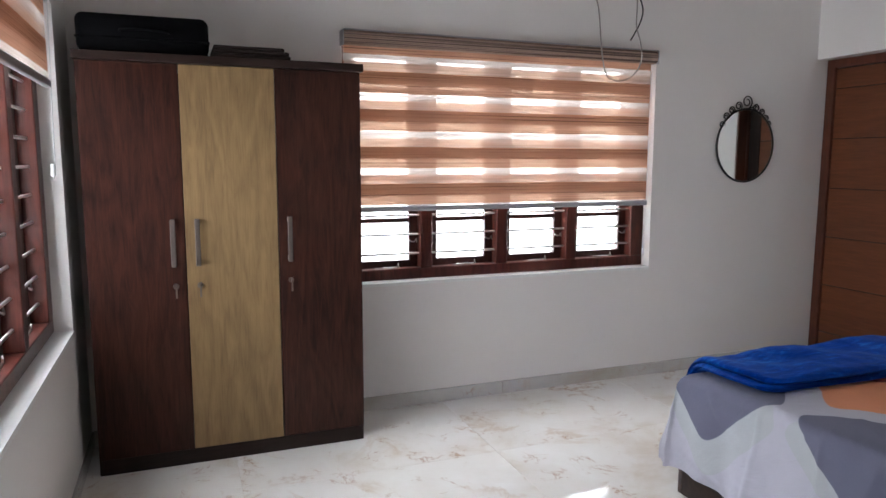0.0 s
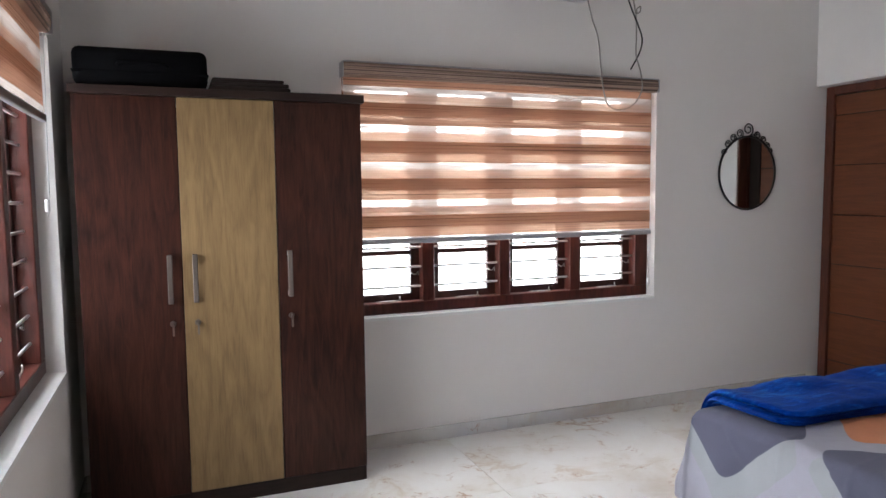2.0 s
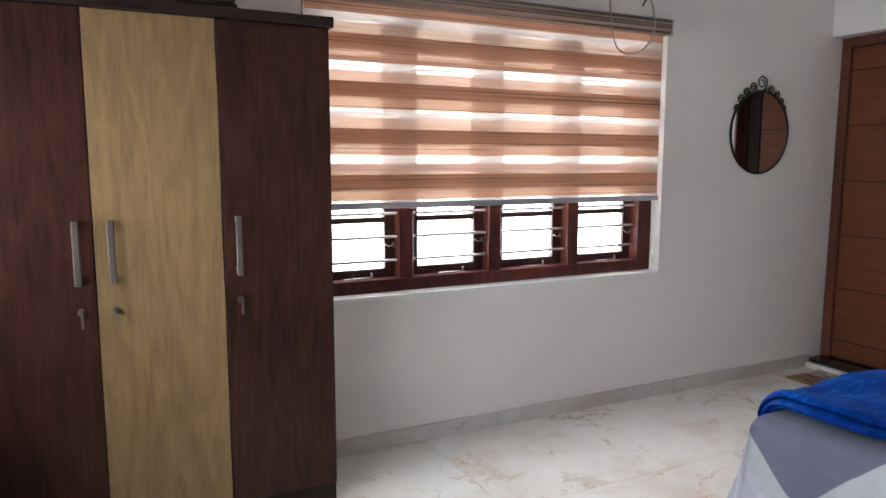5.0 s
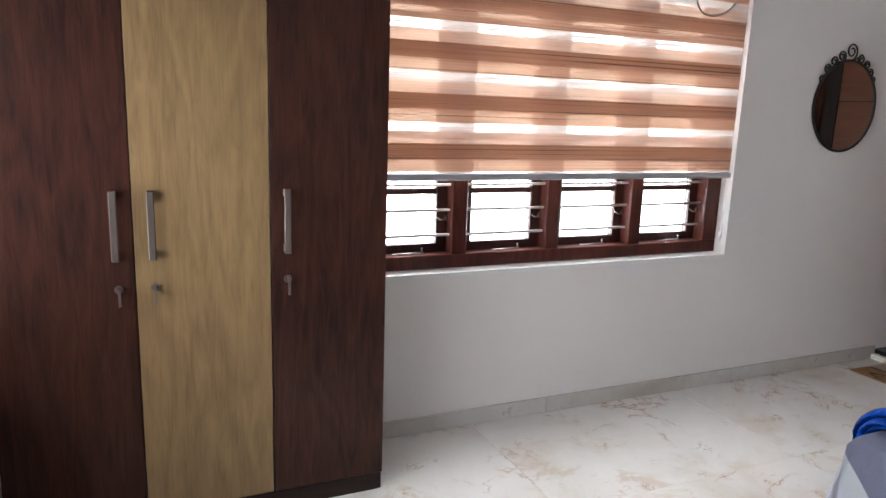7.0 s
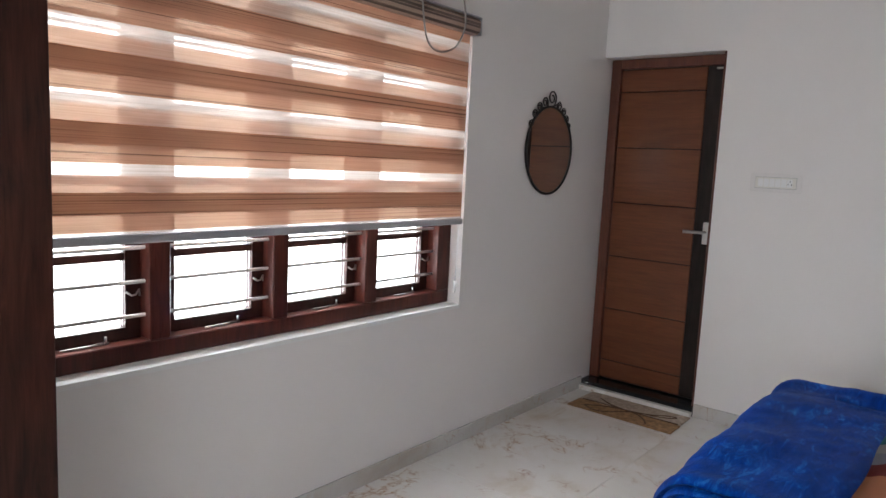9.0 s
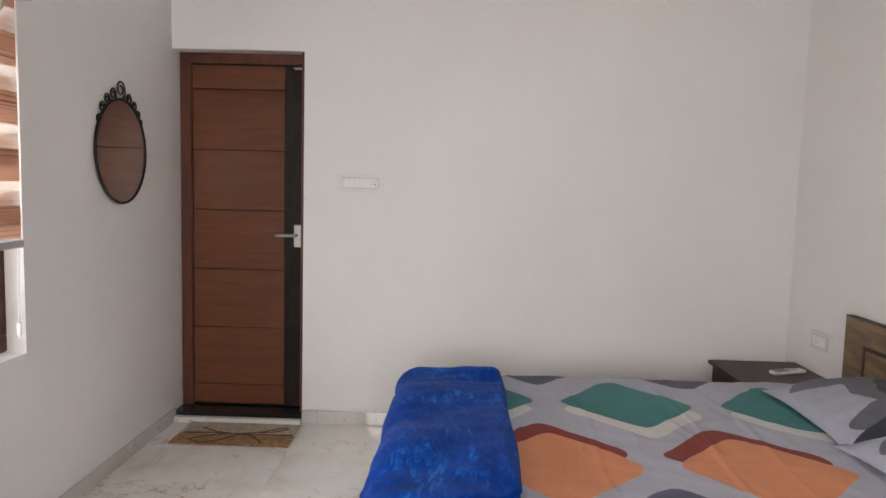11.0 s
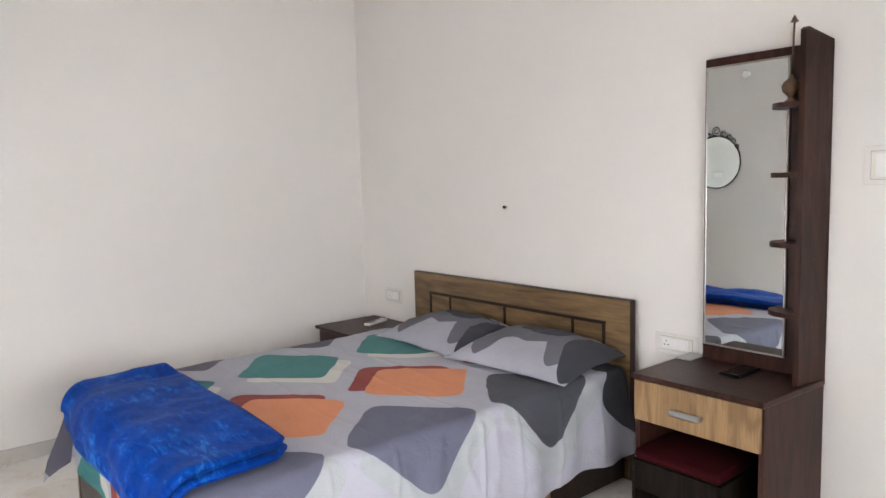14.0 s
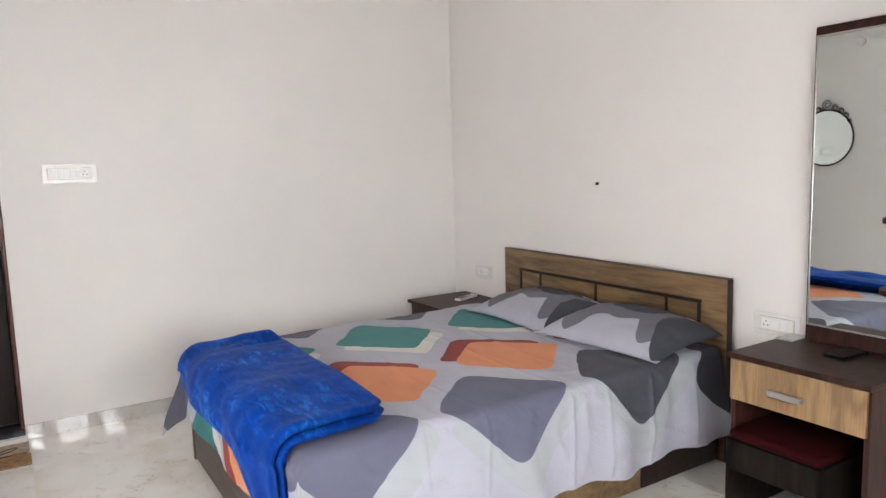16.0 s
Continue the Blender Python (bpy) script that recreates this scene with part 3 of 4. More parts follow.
part("dark_strip", box(xf + 0.016, xf + 0.026, 3.186, 3.292, 0.066, 2.055, 0.002), DOOR_DARK, leaf, "dark vertical strip")
part("door_handle", box(xf + 0.004, xf + 0.016, 3.195, 3.238, 1.017, 1.148, 0.004), STEEL, leaf, "steel handle plate")
bm = tube([(xf + 0.004, 3.222, 1.088), (xf - 0.04, 3.222, 1.088), (xf - 0.045, 3.235, 1.088), (xf - 0.045, 3.335, 1.086)], 0.009, 10)
part("door_handle", bm, STEEL, leaf, "steel lever", True)
part("tower_bolt", box(xf + 0.006, xf + 0.018, 3.19, 3.245, 2.035, 2.047, 0.003), STEEL, leaf, "small steel bolt")
structure("threshold", [(XE - 0.02, XE + 0.165, DY0, DY1, 0.0, 0.056)], GRANITE, "raised black granite threshold under the door", "threshold")
structure("threshold_lip", [(XE - 0.055, XE - 0.0205, DY0, DY1 - 0.012, 0.0, 0.030)], MARBLE, "pale marble lip before the threshold", "trim")
# ---- wardrobe ----
wr = thing("wardrobe", (0.237, 3.7, 0), "three-door wardrobe in dark mahogany and golden oak laminate", "wardrobe")
WX0, WX1, WF, WB, WT = -0.372, 0.845, 3.505, 3.885, 1.868
part("side_panel", box(WX0, WX0 + 0.018, WF + 0.018, WB, 0, WT - 0.036, 0.001), WENGE, wr)
part("side_panel", box(WX1 - 0.018, WX1, WF + 0.018, WB, 0, WT - 0.036, 0.001), WENGE, wr)
part("back_panel", box(WX0 + 0.018, WX1 - 0.018, WB - 0.008, WB, 0.06, WT - 0.036), WENGE, wr)
part("top_board", box(WX0 - 0.006, WX1 + 0.012, WF - 0.022, WB, WT - 0.036, WT, 0.002), WENGE, wr, "dark wenge top board")
part("plinth", box(WX0 + 0.018, WX1 - 0.018, WF + 0.016, WF + 0.034, 0.0, 0.075), WENGE, wr)
part("bottom_board", box(WX0 + 0.018, WX1 - 0.018, WF + 0.034, WB - 0.008, 0.06, 0.078), WENGE, wr)
for x0, x1, mat, hx, lab in ((WX0 + 0.002, 0.030, MAHOGANY, -0.020, "dark mahogany laminate door"), (0.033, 0.441, OAK, 0.083, "golden oak laminate door"), (0.444, WX1 - 0.002, MAHOGANY, 0.492, "dark mahogany laminate door")):
    d = part("door", box(x0, x1, WF - 0.001, WF + 0.017, 0.078, WT - 0.038, 0.0015), mat, wr, lab)
    z0, z1, y = 0.942, 1.156, WF - 0.034
    bm = box(hx - 0.011, hx + 0.011, y - 0.006, y, z0, z1, 0.003)
    for z in (z0 + 0.004, z1 - 0.026):
        bx(bm, hx - 0.008, hx + 0.008, y - 0.001, WF - 0.0005, z, z + 0.022)
    part("handle", bm, HANDLE, d, "dull bronze bow handle")
    bm = tube([(hx + 0.004, WF, 0.850), (hx + 0.004, WF - 0.008, 0.850)], 0.013, 14)
    bx(bm, hx + 0.002, hx + 0.006, WF - 0.034, WF - 0.008, 0.842, 0.858)
    bx(bm, hx + 0.001, hx + 0.009, WF - 0.030, WF - 0.027, 0.800, 0.846)
    part("lock", bm, HANDLE, d, "round lock with hanging key")


def soft_box(x0, x1, y0, y1, z0, z1, r, seg=3, wob=0.0):
    bm = box(x0, x1, y0, y1, z0, z1, r, None, seg)
    for v in bm.verts:
        v.co += Vector(noise.noise_vector(v.co * 9)) * wob
    return bm


case = thing("suitcase", (-0.09, 3.68, WT), "black soft-sided suitcase lying on the wardrobe", "suitcase")
part("shell", soft_box(-0.362, 0.168, 3.52, 3.86, WT + 0.004, WT + 0.165, 0.03, 3, 0.004), BLACK, case, "black nylon shell", True)
part("zip_band", box(-0.364, 0.171, 3.517, 3.863, WT + 0.055, WT + 0.066, 0.003), BLACK, case)
for x in (-0.30, 0.10):
    part("foot", box(x - 0.02, x + 0.02, 3.55, 3.83, WT, WT + 0.006), BLACK, case)
bm = tube([(-0.19, 3.518, WT + 0.09), (-0.185, 3.500, WT + 0.095), (-0.09, 3.496, WT + 0.10), (0.0, 3.500, WT + 0.095), (0.005, 3.518, WT + 0.09)], 0.008, 8)
part("carry_handle", bm, BLACK, case, "", True)
cl = thing("folded_cloths", (0.34, 3.65, WT), "stack of dark brown folded cloths on the wardrobe", "cloth")
for i, (a, b, z0, z1) in enumerate(((0.172, 0.525, 0.0, 0.022), (0.178, 0.520, 0.022, 0.042), (0.185, 0.500, 0.042, 0.060))):
    part("fold", soft_box(a, b, 3.52 + 0.012 * i, 3.80, WT + z0 + 0.001, WT + z1, 0.008, 2, 0.004), BROWNCLOTH, cl, "", True)

# ---- air conditioner, its box and cables ----
ac = thing("air_conditioner", (1.86, YN, 2.48), "white split air conditioner with open louvre", "air conditioner")
prof = [(0.0, 0.0), (-0.13, 0.0), (-0.185, 0.035), (-0.215, 0.10), (-0.222, 0.20), (-0.205, 0.265), (-0.17, 0.285), (0.0, 0.285)]
AX0, AX1, AZ = 1.445, 2.315, 2.522
bm = bmesh.new()
ends = [[bm.verts.new((x, YN + d, AZ + z)) for d, z in prof] for x in (AX0, AX1)]
for k in range(len(prof)):
    bm.faces.new((ends[0][k], ends[0][(k + 1) % len(prof)], ends[1][(k + 1) % len(prof)], ends[1][k]))
bm.faces.new(ends[0])
bm.faces.new(ends[1][::-1])
bmesh.ops.bevel(bm, geom=bm.edges[:], offset=0.008, segments=2, profile=0.5, affect="EDGES")
part("housing", bm, WHITE, ac, "glossy white housing", True)
MV = Matrix.Translation((0, YN - 0.158, AZ + 0.015)) @ Matrix.Rotation(radians(-32.5), 4, "X")
# near-black slab on the housing, painted for the shade inside the outlet
part("air_outlet", box(AX0 + 0.075, AX1 - 0.045, -0.014, 0.044, -0.006, -0.001, 0.0, MV), VENT, ac, "dark air outlet")
for y in (0.000, 0.026):
    part("louvre", box(AX0 + 0.085, AX1 - 0.055, y, y + 0.014, -0.018, -0.014, 0.001, MV), GREYBOX, ac, "grey swing louvre")
for i in range(9):
    x = AX0 + 0.115 + i * 0.082
    part("vane", box(x, x + 0.006, -0.010, 0.040, -0.013, -0.006, 0.0, MV), GREYBOX, ac)
part("energy_label", box(AX1 - 0.075, AX1 - 0.035, YN - 0.2235, YN - 0.2215, AZ + 0.15, AZ + 0.19), LABEL, ac, "small yellow paper label")
bm = tube([(1.95 + 0.022 * math.cos(a), YN - 0.2225, AZ + 0.175 + 0.022 * math.sin(a)) for a in [math.pi * 2 * k / 20 for k in range(20)]], 0.0015, 6, closed=True)
part("emblem", bm, GREYBOX, ac)
sb = thing("stabiliser_box", (2.53, YN, 2.53), "grey voltage stabiliser box with red switch", "electrical box")
part("enclosure", box(2.318, 2.585, YN - 0.10, YN, 2.578, 2.79, 0.006, None, 2), GREYBOX, sb)
part("switch", box(2.525, 2.565, YN - 0.108, YN - 0.10, 2.63, 2.652, 0.002), RED, sb, "red rocker switch")
part("indicator", box(2.47, 2.50, YN - 0.104, YN - 0.10, 2.70, 2.71), RED, sb)


def drape(pts, n=8):
    out = []
    for i in range(len(pts) - 1):
        p = [Vector(pts[max(0, min(len(pts) - 1, i + k))]) for k in (-1, 0, 1, 2)]
        for s in range(n):
            t = s / n
            out.append(0.5 * (2 * p[1] + (p[2] - p[0]) * t + (2 * p[0] - 5 * p[1] + 4 * p[2] - p[3]) * t * t + (3 * p[1] - p[0] - 3 * p[2] + p[3]) * t ** 3))
    return out + [Vector(pts[-1])]


YC = YN - 0.1
whole("hanging_cable", tube(drape([(2.33, YN - 0.03, 2.55), (2.345, YC + 0.04, 2.42), (2.36, YC, 2.30), (2.385, YC, 2.10), (2.41, YC, 1.97), (2.45, YC, 1.905), (2.53, YC, 1.893), (2.62, YC, 1.93), (2.675, YC, 2.02), (2.665, YC, 2.12), (2.63, YC, 2.22), (2.645, YC + 0.02, 2.34), (2.66, YC + 0.05, 2.48), (2.62, YN - 0.04, 2.66), (2.56, YN - 0.03, 2.80)]), 0.0042, 8), CORD, "loose grey cable hanging from the air conditioner", "cable", smooth=True)
whole("cut_cable", tube(drape([(2.60, YN - 0.05, 2.57), (2.625, YC + 0.03, 2.48), (2.64, YC, 2.40), (2.672, YC, 2.32), (2.655, YC, 2.24), (2.592, YC, 2.135)]), 0.0045, 8), IRON, "short dark cut cable beside the box", "cable", smooth=True)
whole("cable_knot", tube(drape([(2.628, YC, 2.49), (2.648, YC - 0.01, 2.505), (2.655, YC, 2.48), (2.640, YC + 0.01, 2.468), (2.63, YC, 2.49)]), 0.004, 8), CORD, "small knot in the hanging cable", "cable", smooth=True)

# ---- round mirror with wrought-iron scrolls ----
rm = thing("round_mirror", (3.610, YN, 1.272), "round wall mirror in black wrought iron frame with scrolls", "mirror")
CX, CZ, R = 3.610, 1.519, 0.247
bm = bmesh.new()
ring = [[bm.verts.new((CX + r * math.cos(a), YN - d, CZ + r * math.sin(a))) for a in [2 * math.pi * k / 64 for k in range(64)]] for r, d in ((R - 0.008, 0.004), (R - 0.008, 0.012))]
for k in range(64):
    bm.faces.new((ring[0][k], ring[0][(k + 1) % 64], ring[1][(k + 1) % 64], ring[1][k]))
bm.faces.new(ring[0])
bm.faces.new(ring[1][::-1])
part("mirror_glass", bm, MIRROR, rm, "clear silvered glass")
part("iron_ring", tube([(CX + (R - 0.004) * math.cos(a), YN - 0.012, CZ + (R - 0.004) * math.sin(a)) for a in [2 * math.pi * k / 72 for k in range(72)]], 0.007, 8, closed=True), IRON, rm, "", True)


def scroll(cx, cz, r, start, turns, hand):
    pts = []
    for k in range(int(26 * turns) + 1):
        f = k / (26 * turns)
        a = start + hand * 2 * math.pi * turns * f
        rr = r * (1 - 0.72 * f)
        pts.append((cx + rr * math.cos(a), YN - 0.010, cz + rr * math.sin(a)))
    return pts


for dx, dz, r, st, tr, hd in ((0.0, 0.292, 0.046, -1.6, 1.6, 1), (-0.072, 0.262, 0.030, -0.8, 1.5, 1), (0.082, 0.252, 0.028, -2.4, 1.5, -1), (-0.128, 0.232, 0.027, -0.6, 1.5, 1),
                              (0.135, 0.226, 0.025, -2.5, 1.5, -1), (-0.172, 0.190, 0.027, -0.4, 1.5, 1), (0.172, 0.186, 0.025, -2.6, 1.5, -1), (-0.205, 0.136, 0.022, -0.2, 1.4, 1), (0.200, 0.150, 0.020, -2.9, 1.4, -1)):
    part("iron_scroll", tube(scroll(CX + dx, CZ + dz, r, st, tr, hd), 0.0042, 6), IRON, rm, "", True)
part("iron_scroll", tube(drape([(CX - 0.12, YN - 0.01, CZ + 0.225), (CX - 0.05, YN - 0.01, CZ + 0.238), (CX, YN - 0.01, CZ + 0.246), (CX + 0.05, YN - 0.01, CZ + 0.258), (CX + 0.085, YN - 0.01, CZ + 0.279)]), 0.0042, 6), IRON, rm, "", True)

# ---- bed ----
BX0, BX1, BY0, BY1, BTOP = 1.945, 3.50, 0.475, 2.465, 0.54
bed = thing("bed", (2.72, 1.4, 0), "wooden double bed with oak headboard and drawer base", "bed")
hx0, hx1, hz = 1.922, 3.545, 0.848
hb = part("headboard", box(hx0, hx1, 0.434, 0.468, 0.0, hz, 0.003), BED_OAK, bed, "brown oak laminate headboard")
part("edge_band", box(hx0 - 0.003, hx0, 0.433, 0.469, 0.0, hz, 0.0), BED_DARK, hb, "dark edge strip")
part("edge_band", box(hx0, hx1, 0.433, 0.469, hz, hz + 0.003, 0.0), BED_DARK, hb)
for a, b in ((3.366, 3.196), (3.180, 2.737), (2.721, 2.262), (2.246, 2.076)):
    part("inset_panel", box(b, a, 0.467, 0.474, 0.40, 0.722, 0.002), BED_OAK, hb)
part("inlay_strip", box(2.058, 3.386, 0.466, 0.476, 0.722, 0.738, 0.001), BED_DARK, hb, "dark wenge inlay strip")
for x in (2.060, 2.247, 2.722, 3.181, 3.367):
    part("inlay_strip", box(x, x + 0.015, 0.466, 0.476, 0.40, 0.722, 0.001), BED_DARK, hb)
for y0, y1, mat, nm in ((BY0, 0.982, BED_DARK, "side_panel"), (0.987, 1.86, BED_OAK, "drawer_front"), (1.865, BY1 - 0.02, BED_DARK, "side_panel")):
    part(nm, box(BX0 + 0.004, BX0 + 0.026, y0, y1 - 0.002, 0.012, 0.31, 0.002), mat, bed, "oak drawer front" if mat is BED_OAK else "dark walnut side panel")
part("side_panel", box(BX1 - 0.075, BX1 - 0.053, BY0, BY1 - 0.02, 0.012, 0.31, 0.002), BED_DARK, bed)
part("footboard", box(BX0 + 0.004, BX1 - 0.085, BY1 - 0.02, BY1 + 0.002, 0.012, 0.262, 0.002), FOOT_WALNUT, bed, "brown walnut footboard")
part("corner_post", box(BX1 - 0.085, BX1 - 0.053, BY1 - 0.03, BY1 + 0.006, 0.0, 0.272, 0.002), BED_OAK, bed, "oak corner post")
part("slat_base", box(BX0 + 0.03, BX1 - 0.08, BY0, BY1 - 0.022, 0.28, 0.30), BED_DARK, bed)
for x in (BX0 + 0.03, BX1 - 0.12):
    for y in (0.6, 2.3):
        part("foot", box(x, x + 0.05, y, y + 0.05, 0.0, 0.28), BED_DARK, bed)
mt = thing("mattress", (2.72, 1.4, 0.30), "white mattress under the printed sheet", "mattress")
part("core", soft_box(BX0 + 0.03, BX1 - 0.035, BY0 + 0.005, BY1 + 0.005, 0.302, BTOP - 0.008, 0.035, 3), MATTRESS, mt, "", True)
part("piping", tube([(x, y, 0.33) for x, y in ((BX0 + 0.026, BY0 + 0.04), (BX0 + 0.026, BY1), (BX1 - 0.031, BY1), (BX1 - 0.031, BY0 + 0.04))], 0.006, 6), MATTRESS, mt)

NEAR, FOOT = BX0 - 0.010, BY1 + 0.010
DROPN, DROPF, DROPE = 0.385, 0.30, 0.30
U0, U1, V0, V1 = NEAR - DROPN, BX1 - 0.02 + DROPE, 0.482, FOOT + DROPF


def sheet_uv(a, b):
    return (U0 + (U1 - U0) * a, V0 + (V1 - V0) * b)


def fold_over(s, edge, r=0.045):
    """How far a cloth has run out past an edge and how far it has dropped, for s metres past the start of the bend."""
    if s <= 0:
        return 0.0, 0.0
    q = s / r
    if q < math.pi / 2:
        return r * math.sin(q), r * (1 - math.cos(q))
    return r, r + (s - r * math.pi / 2)


def ridge(p, q, seed):
    """Sharp crease lines, 1 on a line and 0 away from it."""
    return max(0.0, 1.0 - abs(noise.noise(Vector((p, q, seed)))) * 7.0)


def sheet_at(a, b):
    u, v = sheet_uv(a, b)
    hem = 0.985 + 0.035 * math.sin(5.3 * v + 2.4) + 0.02 * math.sin(13.0 * v) if u < NEAR else 1.0
    r = 0.045
    nx, nd = fold_over(((NEAR + r) - u) * hem, NEAR, r)
    fx, fd = fold_over(u - (BX1 - 0.02 - r), BX1, r)
    ey, ed = fold_over(v - (FOOT - r), FOOT, r)
    x = min(max(u, NEAR + r), BX1 - 0.02 - r) - nx + fx
    y = min(v, FOOT - r) + ey
    sd = max(nd, fd)
    drop = (sd ** 3 + ed ** 3) ** (1 / 3) if ed > 0 else sd
    if sd > 0.05 and ed > 0.05:
        k = min(sd, ed)
        near = nd > 0
        x += (-0.01 if near else 0.27) * (k - 0.05)
        y += (0.10 if near else 0.34) * (k - 0.05)
        drop = max(sd, ed) + (0.04 if near else 0.38) * k
    z = BTOP - drop
    if nd > 0.04:
        amp = min(0.028, 0.10 * (nd - 0.04))
        x -= amp * (0.95 + 0.6 * math.sin(13.0 * v + 1.2 * math.sin(4 * v)) + 0.4 * math.sin(27 * v + 2))
    if fd > 0.04:
        x += min(0.03, 0.1 * (fd - 0.04)) * (0.6 + 0.5 * math.sin(15 * v))
    if ed > 0.04:
        y += min(0.022, 0.09 * (ed - 0.04)) * (0.6 + 0.6 * math.sin(12 * u + 1))
    p = Vector((u * 5.0, v * 5.0, 0.3))
    q = Vector((u * 1.7 + v * 0.8, v * 2.1, 4.0))
    z += 0.004 * noise.noise(p) + 0.007 * noise.noise(q)
    x += 0.004 * noise.noise(p + Vector((3, 9, 1))) if drop > 0.03 else 0
    fold = ridge(u * 1.6 + v * 1.1, v * 3.1 - u * 0.9, 6.0) + 0.7 * ridge(u * 3.4 - v * 1.9, v * 2.2 + u * 1.7, 11.0)
    # creases left from the packed sheet, hanging straight down
    for v0, h0 in ((0.70, 0.006), (0.965, 0.008), (1.22, 0.006), (1.405, 0.009), (1.80, 0.007), (2.06, 0.006)):
        press = h0 * math.exp(-((v - v0 - 0.02 * math.sin(6 * u)) / 0.011) ** 2)
        x -= press if nd > 0.03 else 0.0
        z += 0.3 * press if drop < 0.02 else 0.0
    if nd > 0.04:
        x -= 0.007 * fold
    elif ed > 0.04:
        y += 0.007 * fold
    else:
        z += 0.0035 * fold
    return Vector((x, y, max(z, 0.035)))


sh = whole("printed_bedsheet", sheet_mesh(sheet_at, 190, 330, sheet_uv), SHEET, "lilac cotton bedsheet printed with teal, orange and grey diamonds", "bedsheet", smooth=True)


def hem_at(a, b):
    p, q = sheet_at(0.0004 + 0.006 * a, b), sheet_at(0.03, b)
    return Vector((p.x - 0.0022, p.y, p.z))


hem = mesh_object("hem", sheet_mesh(hem_at, 2, 150, lambda a, b: sheet_uv(0.0004 + 0.006 * a, b)), SHEET, True)
hem.parent = sh


# ---- pillows ----
def pillow_mesh(w, h, t, seed):
    bm = bmesh.new()
    uvl = bm.loops.layers.uv.new("UVMap")
    n, mlt = 36, 26
    for side in (1, -1):
        g = []
        for i in range(n + 1):
            row = []
            for j in range(mlt + 1):
                a, b = 2 * i / n - 1, 2 * j / mlt - 1
                pinch = 1 - 0.05 * (1 - abs(a) ** 3) * abs(b) ** 6 - 0.0
                x = a * w / 2 * (1 - 0.03 * (1 - b * b) * abs(a) ** 5)
                y = b * h / 2 * (1 - 0.05 * (1 - a * a) * abs(b) ** 5) * pinch
                ea, eb = max(0, 1 - (abs(a) / 0.95) ** 2.4), max(0, 1 - (abs(b) / 0.94) ** 2.2)
                z = (t * 0.55 if side > 0 else -t * 0.25) * (ea ** 0.62) * (eb ** 0.62)
                z -= 0.045 * max(0.0, b) * abs(a) ** 4
                puff = (ea * eb) ** 0.4
                z += (0.014 * noise.noise(Vector((a * 2.3 + seed, b * 2.3, side))) + 0.007 * noise.noise(Vector((a * 6 + seed, b * 6, side)))) * puff
                z += 0.010 * noise.noise(Vector((a * 1.5 + seed, b * 1.5, 7.0))) * (1 - puff)
                rim = i in (0, n) or j in (0, mlt)
                row.append(bm.verts.new((x, y, z if rim else z + 0.0015 * side)))
            g.append(row)
        for i in range(n):
            for j in range(mlt):
                q = ((i, j), (i + 1, j), (i + 1, j + 1), (i, j + 1))
                f = bm.faces.new([g[c][d] for c, d in (q if side > 0 else q[::-1])])
                for lp, (c, d) in zip(f.loops, q if side > 0 else q[::-1]):
                    lp[uvl].uv = (c / n * w, d / mlt * h)
    bmesh.ops.remove_doubles(bm, verts=bm.verts[:], dist=0.0001)
    return bm


for i, (x, y, z, rx, rz, w) in enumerate(((2.285, 0.728, 0.596, 9, 184, 0.73), (2.905, 0.726, 0.595, 9, 178, 0.72))):
    p = whole("pillow", pillow_mesh(w, 0.50, 0.155, 3.0 + 5 * i), PILLOW, "plump lilac pillow with charcoal print leaning on the headboard", "pillow", smooth=True)
    tagged(p, group="pillows on the bed")
    p.matrix_world = pose(x, y, z, rx, 0, rz)


